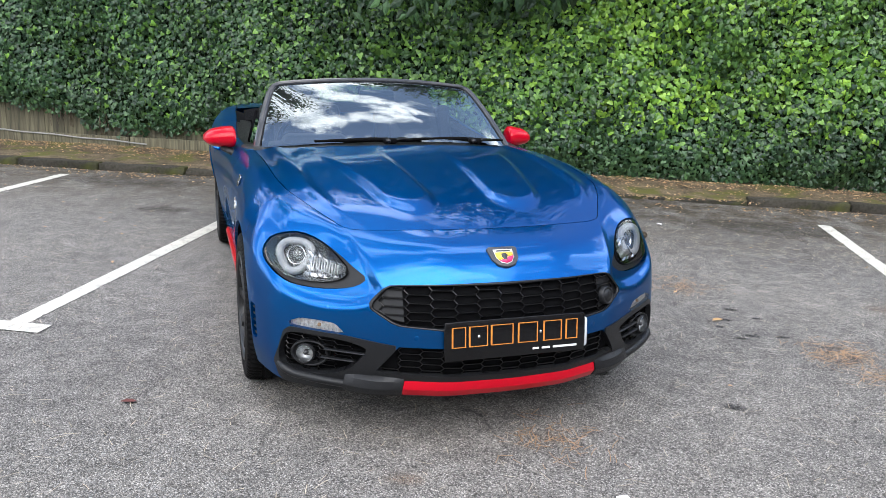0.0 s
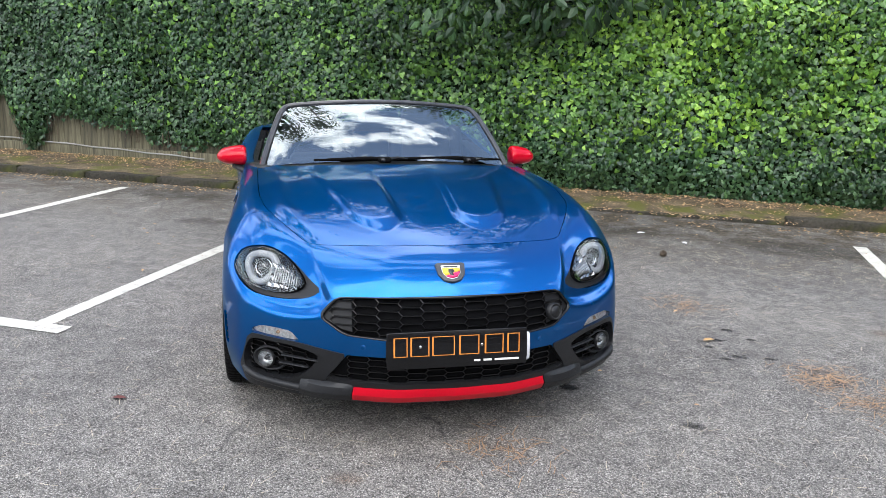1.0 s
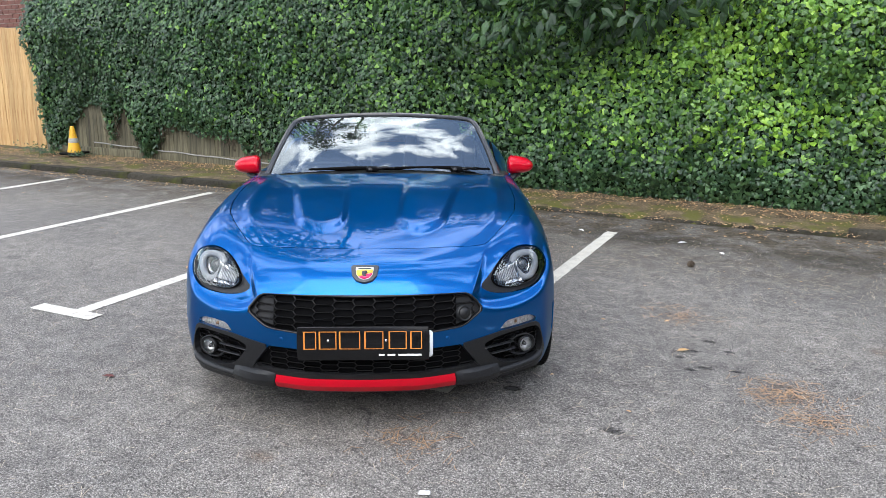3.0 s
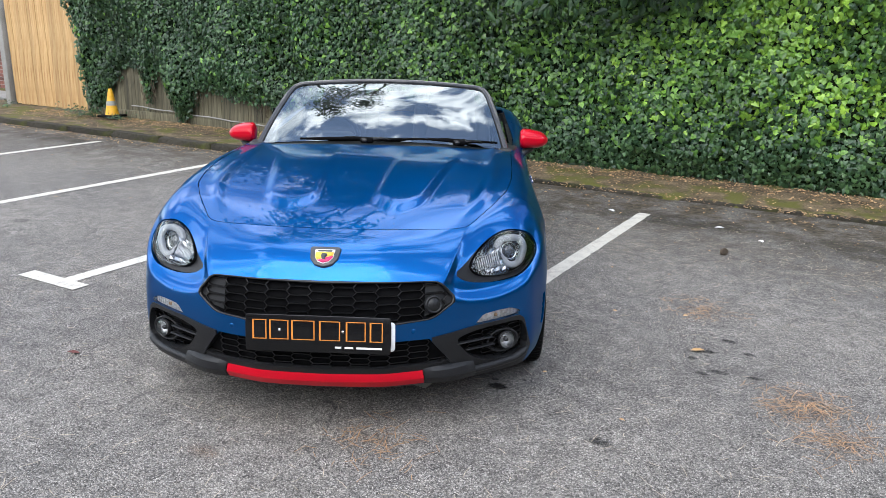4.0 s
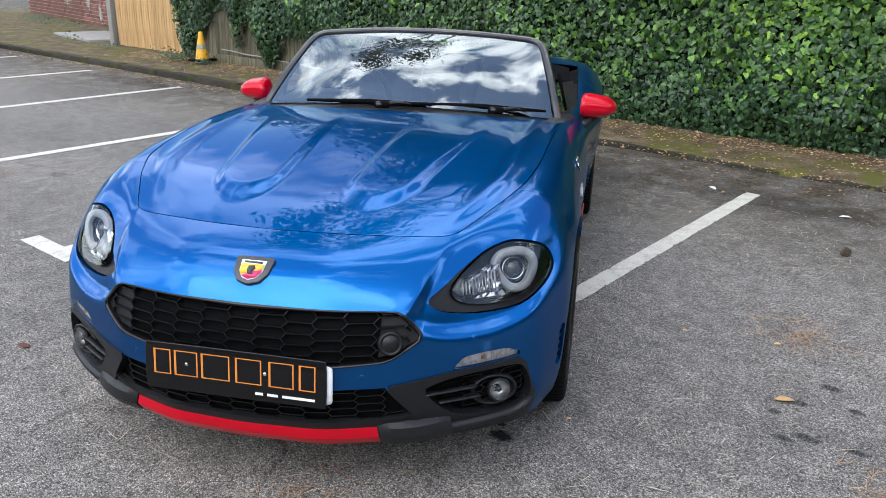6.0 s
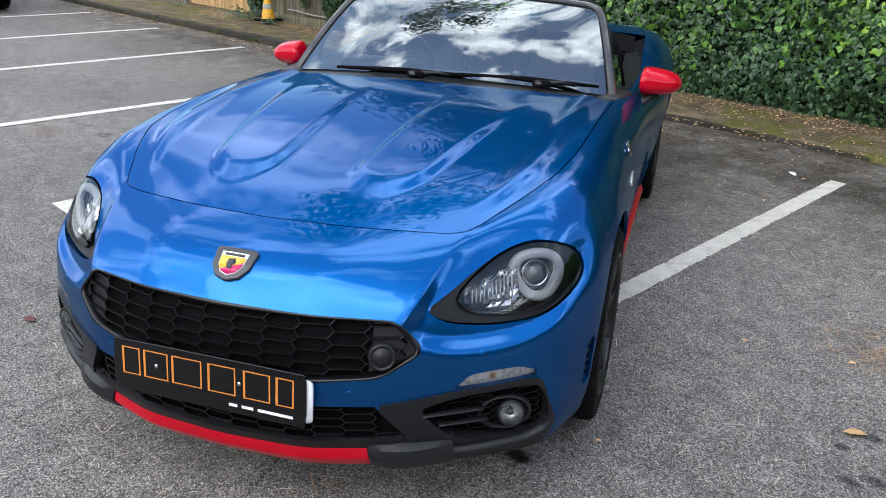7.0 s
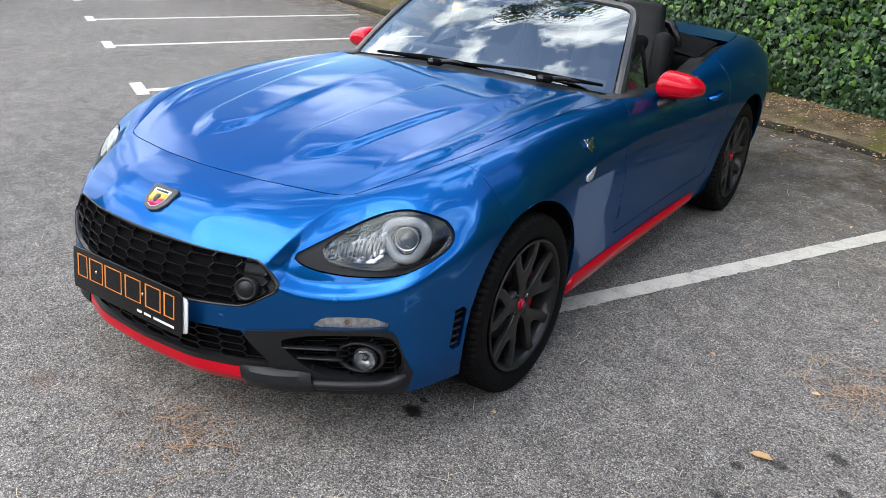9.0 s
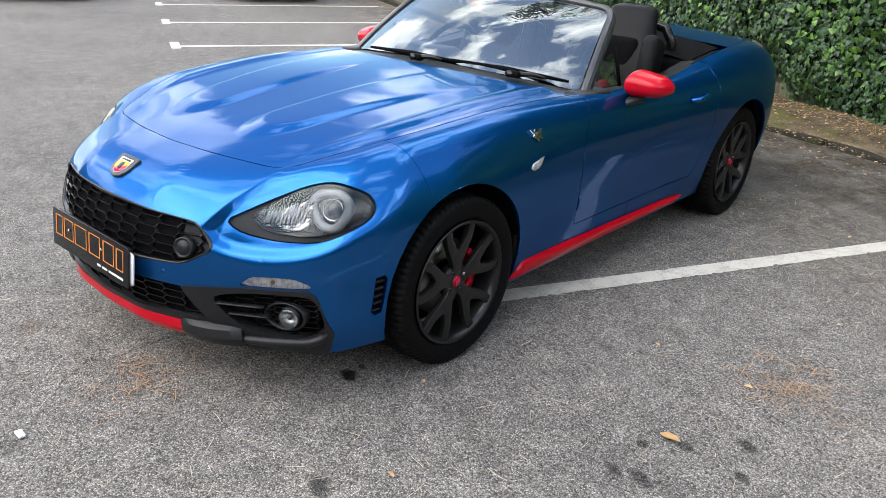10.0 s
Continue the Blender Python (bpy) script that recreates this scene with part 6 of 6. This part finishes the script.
for side in (1, -1):
    m = facing((side * .812, .424, .752), (side * .93, 0, .36))
    emblem = part("wing_emblem", plate([(-.038, .022), (-.030, .027), (-.016, .014), (-.010, .024), (.010, .022), (.014, .012), (.030, .024), (.036, .018), (.020, .004), (.030, -.012), (.024, -.018), (.012, -.010), (.002, -.026), (-.012, -.012), (-.024, -.006), (-.026, .002), (-.016, .004)], .008, m @ Matrix.Translation((0, 0, .004)), .0015), DULL_CHROME, car, "small chrome shield emblem")
    part("emblem_field", plate([(-.012, .012), (.012, .012), (.007, -.008), (-.004, -.014)], .001, m @ Matrix.Translation((0, 0, .0048))), GUNMETAL, emblem)
    m = facing((side * .833, .412, .648), (side * .985, 0, .17))
    part("side_repeater", plate([(side * x, y) for x, y in ((-.036, -.008), (-.026, .008), (.006, .014), (.046, .024), (.030, .002), (.008, -.014), (-.020, -.018))][::side], .008, m @ Matrix.Translation((0, 0, .005)), .003), REPEATER, car, "small clear side repeater lamp")


# cabin: seats, wheel, dash, folded roof, tail
def rounded(size, at, bevel, turn=(0, 0, 0), segments=4):
    return block(size, at, bevel, turn, segments)


def build_seat(x):
    seat = part("seat", rounded((.46, .46, .16), (x, 1.42, .56), .06), LEATHER, car, "black leather sports seat")
    verts, faces, m = [], [], 24
    shape = [(.52, 1.60, .21, .075), (.66, 1.65, .225, .078), (.80, 1.71, .222, .075), (.90, 1.76, .205, .070), (.97, 1.80, .165, .065), (1.02, 1.83, .145, .062), (1.07, 1.855, .136, .056), (1.10, 1.87, .118, .042), (1.112, 1.875, .08, .02)]
    for z, y, wide, deep in shape:
        for k in range(m):
            c, s = math.cos(2 * math.pi * k / m), math.sin(2 * math.pi * k / m)
            verts.append((x + wide * math.copysign(abs(c) ** .55, c), y + deep * math.copysign(abs(s) ** .75, s), z))
    for i in range(len(shape) - 1):
        faces += [(i * m + k, i * m + (k + 1) % m, (i + 1) * m + (k + 1) % m, (i + 1) * m + k) for k in range(m)]
    faces.append(tuple(range((len(shape) - 1) * m, len(shape) * m)))
    part("backrest", data_mesh("backrest", verts, faces), LEATHER, seat, "tall backrest with a built-in headrest")
    for k in (-1, 1):
        part("bolster", rounded((.09, .17, .46), (x + k * .20, 1.70, .76), .04, (-16, 0, k * 10)), LEATHER, seat)
    part("stitched_panel", rounded((.25, .10, .40), (x, 1.69, .77), .04, (-16, 0, 0)), CLOTH, seat)


for x in (-.36, .36):
    build_seat(x)
part("dashboard", rounded((1.30, .30, .20), (0, 1.06, .74), .07), DASH, car, "black moulded dashboard")
part("dial_cowl", rounded((.36, .18, .10), (-.36, 1.10, .83), .045), DASH, car)
part("centre_console", rounded((.18, .80, .24), (0, 1.45, .60), .05), LEATHER, car)
wheel_m = Matrix.Translation((-.36, 1.27, .80)) @ pose(0, 0, 0, 66, 0, 0)
steering = part("steering_wheel", tube([wheel_m @ Vector((.178 * math.cos(a * math.pi / 18), .178 * math.sin(a * math.pi / 18), 0)) for a in range(36)], .015, 10, True, up=wheel_m.to_3x3() @ Vector((0, 0, 1))), LEATHER, car, "black leather steering wheel")
for ang in (0, 180, 270):
    d = Vector((math.cos(radians(ang)), math.sin(radians(ang)), 0))
    part("steering_spoke", tube([wheel_m @ (d * .03), wheel_m @ (d * .17)], .014, 8, flat=.6), PLASTIC, steering)
part("horn_pad", lathe([(.0, .03), (.05, .026), (.06, 0), (.05, -.02)], 24, wheel_m @ pose(0, 0, 0, 0, -90, 0)), PLASTIC, steering)
for x in (-.36, .36):
    hoop = [(x - .17, 2.0, .82), (x - .165, 2.0, .93), (x - .12, 2.0, 1.0), (x, 2.0, 1.02), (x + .12, 2.0, 1.0), (x + .165, 2.0, .93), (x + .17, 2.0, .82)]
    part("roll_hoop", tube(hoop, .026, 10), GLOSS_BLACK, car, "black roll hoop behind the seat")


def deck(name, y0, y1, material, crown, drop, label, inset=0.0):
    rows = TOP[(TOP[:, 1] >= y0) & (TOP[:, 1] <= y1) & (TOP[:, 0] > .001)]
    if y1 > 3:
        rows = np.concatenate([rows, TOP[-1:] + (.02, 0, 0)])
    m = 30
    verts, faces = [], []
    for x, y, z in rows:
        for k in range(m + 1):
            a = -1 + 2 * k / m
            verts.append((a * (x - inset), y, z - drop + crown * (1 - a * a)))
    for i in range(len(rows) - 1):
        for k in range(m):
            q = i * (m + 1) + k
            faces.append((q, q + 1, q + m + 2, q + m + 1))
    return part(name, data_mesh(name, verts, faces), material, car, label)


deck("boot_lid", 2.30, 3.06, PAINT, .025, .001, "metallic blue boot lid", .003)
deck("folded_roof", 1.90, 2.31, CLOTH, .060, .010, "folded black fabric roof", .05)
part("rear_bulkhead", rounded((1.36, .10, .50), (0, 1.95, .62), .03), CLOTH, car)
for side in (1, -1):
    rows = TOP[(TOP[:, 1] >= 1.84) & (TOP[:, 1] <= 2.2) & (TOP[:, 0] > .3)] * (side, 1, 1)
    ribbon("deck_seal", rows + (0, 0, .001), rows + (-side * .06, 0, -.02), MATT)
    part("tail_lamp", rounded((.22, .05, .10), (side * .60, 3.03, .72), .02, (0, 0, -side * 25)), RED, car, "red tail lamp")
    tri_verts = [(side * .705, 1.00, .842), (side * .705, 1.17, .840), (side * .665, 1.17, 1.0 - .02), (side * .66, 1.06, .93)]
    part("quarter_glass", data_mesh("quarter_glass", tri_verts, [(0, 1, 2, 3)]), GLASS, car, "small fixed quarter glass")
    part("quarter_bar", tube([(side * .708, 1.175, .83), (side * .664, 1.175, 1.0)], .008, 8), MATT, car)


# ---- small things round the car ----
def build_cone():
    cone = new("traffic_cone")
    cone.matrix_world = site_pose(-8.05, 4.86, .11, 12)
    tagged(cone, "grubby yellow traffic cone with a grey sleeve, on a black base", "traffic cone")
    part("base", block((.30, .30, .035), (0, 0, .017), .012), RUBBER, cone)
    up = pose(0, 0, 0, 0, -90, 0)
    part("body", lathe([(.10, .03), (.092, .06), (.072, .17), (.056, .25), (.036, .36), (.026, .41), (.022, .412), (.0, .408)], 28, up), CONE_YELLOW, cone)
    part("sleeve", lathe([(.0735, .172), (.0625, .235), (.0610, .237)], 28, up), CONE_GREY, cone)


build_cone()

SOOT = stain("dark_oil_stain", (.012, .012, .012), 0.95, 14, 0.4)
GREASE = stain("old_grease_spot", (.026, .026, .026), 0.58, 10, 0.7)
RUST = stain("rusty_needle_drift", (.27, .16, .085), 0.20, 22, 0.9)
DAMP = stain("dark_damp_patch", (.030, .026, .021), 0.28, 5, 0.6)
for s, d, rx, ry in ((.74, -.01, .055, .04), (.70, .05, .02, .016)):
    flat_patch("oil_spot", SOOT, s, d, rx, ry, label="small black oil spot on the tarmac", category="oil stain")
for s, d, rx, ry in ((1.27, -.23, .07, .045), (1.43, .87, .05, .035), (1.46, .60, .05, .03), (1.67, .67, .05, .03), (1.51, .65, .07, .04), (1.48, 1.06, .06, .04), (1.60, .94, .045, .03), (1.38, .75, .03, .03), (-1.06, -.74, .035, .02)):
    flat_patch("grease_spot", GREASE, s, d, rx * .95, ry * .95, label="dark round grease spot on the tarmac", category="oil stain")
for s, d, rx, ry in ((1.9, .5, .18, .14), (1.28, 1.46, .13, .10), (2.05, .25, .16, .10), (.56, -.66, .10, .07), (2.35, 1.3, .14, .10), (.10, -1.05, .12, .06), (-3.95, .35, .30, .14)):
    flat_patch("needle_drift", RUST, s, d, rx * .85, ry * .85, label="rusty drift of dry needles on the tarmac", category="needle drift")
for s, d, rx, ry in ((-2.67, 2.45, .26, .17), (.6, 3.5, .9, .3), (2.2, 3.3, .9, .35), (-1.0, 3.4, .8, .3), (-3.6, 3.45, .9, .22), (-7.5, 3.45, 1.2, .25)):
    flat_patch("damp_patch", DAMP, s, d, rx * 1.2, ry * 1.2, label="dark damp dirty patch on the tarmac", category="stain")


def scatter(name, label, category, count, region, size, material, seed, kind="leaf", thick=.0009):
    """Loose dry leaves, or thin straws, lying about."""
    g = np.random.default_rng(seed)
    verts, faces = [], []
    for i in range(count):
        s, d = region(g)
        a, r = g.uniform(0, 2 * math.pi), g.uniform(*size)
        z = (float(verge_height(s, d)) if d > kerb_line(s) + .1 - .3 * buried(s) else .0) + .008
        c = np.array(site(s, d, z))
        u, w = np.array((math.cos(a), math.sin(a), g.uniform(-.2, .3))), np.array((-math.sin(a), math.cos(a), g.uniform(-.2, .3)))
        o = len(verts)
        if kind == "leaf":
            pts = [(-.5, 0), (-.15, .28), (.25, .25), (.55, 0), (.2, -.27), (-.2, -.24)]
            verts += [c + r * (u * x + w * y) + (0, 0, abs(y) * r * .6) for x, y in pts]
            faces.append(tuple(range(o, o + 6)))
        else:
            bend = g.uniform(-.25, .25)
            for k in range(4):
                t = k / 3 - .5
                q = c + r * (u * t + w * bend * (t * t)) * (1, 1, .1)
                verts += [q + w * thick * (1, 1, 0) + (0, 0, .001), q - w * thick * (1, 1, 0) + (0, 0, .001)]
            faces += [(o + 2 * k, o + 2 * k + 1, o + 2 * k + 3, o + 2 * k + 2) for k in range(3)]
    tagged(part(name, data_mesh(name, verts, faces, False), material), label, category, kind="stuff")


RUSTY_STRAW = shader("rusty_needles", (.36, .225, .12), 0.85, second=(.24, .14, .075), island=0.3)
scatter("fallen_leaves", "brown fallen leaves along the hedge foot", "leaves", 7000, lambda g: (g.uniform(-10, 6), 5.05 - abs(g.normal(0, .24)) * g.choice((1, 1, 1, 1, 2.6))), (.012, .035), DRY_LEAF, 3)
scatter("kerb_leaves", "brown leaves blown against the kerb", "leaves", 1700, lambda g: ((lambda s: (s, kerb_line(s) - abs(g.normal(0, .16)) - .03))(g.uniform(-12, 5))), (.012, .035), DRY_LEAF, 4)
scatter("loose_litter", "stray leaf bits on the tarmac", "leaves", 420, lambda g: (g.uniform(-9, 4.5), 4.2 - abs(g.normal(0, 1.6))), (.008, .028), DRY_LEAF, 5)
scatter("loose_needles", "dry pine needles strewn on the tarmac", "needles", 3000, lambda g: (g.uniform(-3, 4), g.uniform(-2.6, 3.0)), (.02, .075), STRAW, 6, "straw")
scatter("needle_heap", "loose heap of dry needles on the tarmac", "needles", 460, lambda g: ((lambda c: (g.normal(c[0], .11), g.normal(c[1], .10)))(((1.9, .5), (1.28, 1.46), (2.05, .25), (1.9, .5), (.56, -.66))[int(g.integers(5))])), (.03, .09), RUSTY_STRAW, 7, "straw", .0013)


scatter("straw_litter", "dry straw and needles washed along the kerb side", "needles", 1900, lambda g: (g.uniform(-.6, 4.6), 2.75 + g.normal(0, .42)), (.02, .08), STRAW, 9, "straw")


def fallen_leaf(s, d, turn, size, material, label):
    pts = [(-.5, 0, 0), (-.15, .26, .08), (.25, .22, .10), (.6, 0, .02), (.2, -.24, .10), (-.2, -.22, .06), (0, 0, 0)]
    ob = part("fallen_leaf", data_mesh("fallen_leaf", [(x * size, y * size, z * size + .004) for x, y, z in pts], [(6, i, (i + 1) % 6) for i in range(6)]), material)
    ob.matrix_world = site_pose(s, d, .003, turn)
    tagged(ob, label, "leaf", "loose leaves on the tarmac")


TAN_LEAF = shader("tan_leaf", (.42, .27, .12), 0.8, second=(.34, .20, .08), scale=30)
MAROON_LEAF = shader("maroon_leaf", (.12, .035, .03), 0.8, second=(.09, .025, .02), scale=30)
PAPER = shader("white_scrap", (.75, .74, .72), 0.9, second=(.68, .67, .65))
fallen_leaf(1.38, .85, 30, .066, TAN_LEAF, "curled tan fallen leaf on the tarmac")
fallen_leaf(-1.06, -.75, 200, .06, MAROON_LEAF, "dark maroon fallen leaf on the tarmac")
fallen_leaf(-2.2, 3.1, 80, .08, TAN_LEAF, "curled tan fallen leaf on the tarmac")
fallen_leaf(.05, 3.55, 140, .08, PAPER, "pale dry leaf on the tarmac")
fallen_leaf(.95, 3.45, 20, .07, PAPER, "pale dry leaf on the tarmac")
fallen_leaf(1.3, 3.2, 300, .07, PAPER, "pale dry leaf on the tarmac")
scrap = part("paper_scrap", block((.042, .022, .011), (0, 0, .007), .005, segments=2), PAPER)
scrap.matrix_world = site_pose(.79, -1.01, 0, 25)
tagged(scrap, "small white scrap lying on the tarmac", "scrap")


def build_pine_cone():
    bm = bmesh.new()
    rnd = random.Random(2)
    for ring in range(7):
        r = .021 * math.sin(math.pi * (ring + .8) / 8)
        for k in range(8):
            a = k * math.pi / 4 + ring * .4
            block((.014, .010, .004), (-.03 + ring * .009, r * math.cos(a), .022 + r * math.sin(a)), 0, (math.degrees(a), 25, 0), bm=bm)
    ob = part("pine_cone", bm, BARK, smooth=False)
    ob.matrix_world = site_pose(1.14, 2.69, 0, 70)
    tagged(ob, "small brown pine cone lying on the tarmac", "pine cone")


build_pine_cone()


def parked_car(s, d, turn, paint, label):
    """A plain saloon at the far end of the car park."""
    root = new("parked_car")
    root.matrix_world = site_pose(s, d, 0, turn)
    tagged(root, label, "car", "cars parked far off")
    prof = [(-2.1, .32), (-2.15, .62), (-2.0, .80), (-1.1, .92), (-.45, 1.38), (.9, 1.42), (1.6, 1.02), (2.05, .95), (2.15, .60), (2.1, .30)]
    for name, wide, mat in (("body", .88, paint),):
        bm = bmesh.new()
        rows = []
        for t in (-1, -.92, -.5, 0, .5, .92, 1):
            k = 1 - .10 * abs(t) ** 6
            rows.append([bm.verts.new((x * k, t * wide * (1 if z < 1 else .80), .2 + (z - .2) * (1 - .05 * abs(t) ** 4))) for x, z in prof])
        for p, q in zip(rows, rows[1:]):
            for i in range(len(prof)):
                bm.faces.new((p[i], p[(i + 1) % len(prof)], q[(i + 1) % len(prof)], q[i]))
        bm.faces.new(rows[0])
        bm.faces.new(rows[-1])
        bmesh.ops.recalc_face_normals(bm, faces=bm.faces)
        crisp(part(name, bm, mat, root), 40)
    for sy in (-1, 1):
        part("window", data_mesh("window", [(x, sy * .755, z) for x, z in ((-.95, .97), (-.42, 1.32), (.85, 1.35), (1.35, 1.0))], [(0, 1, 2, 3)]), GLASS, root)
        for x in (-1.3, 1.3):
            part("wheel", lathe([(.0, .05), (.20, .06), (.21, .09), (.30, .09), (.31, .04), (.31, -.09), (.0, -.09)], 28, Matrix.Translation((x, sy * .78, .31)) @ pose(0, 0, 0, 0, 0, 90 * sy)), RUBBER, root)


NAVY = shader("navy_car_paint", (.012, .03, .10), 0.3, 0.3, 1.0, second=(.016, .04, .12))
CHARCOAL = shader("charcoal_car_paint", (.03, .03, .032), 0.3, 0.3, 1.0, second=(.04, .04, .042))
parked_car(-13.75, 1.9, 0, NAVY, "dark blue saloon car parked at the far end")
parked_car(-13.6, -2.0, 0, CHARCOAL, "charcoal saloon car parked at the far end")
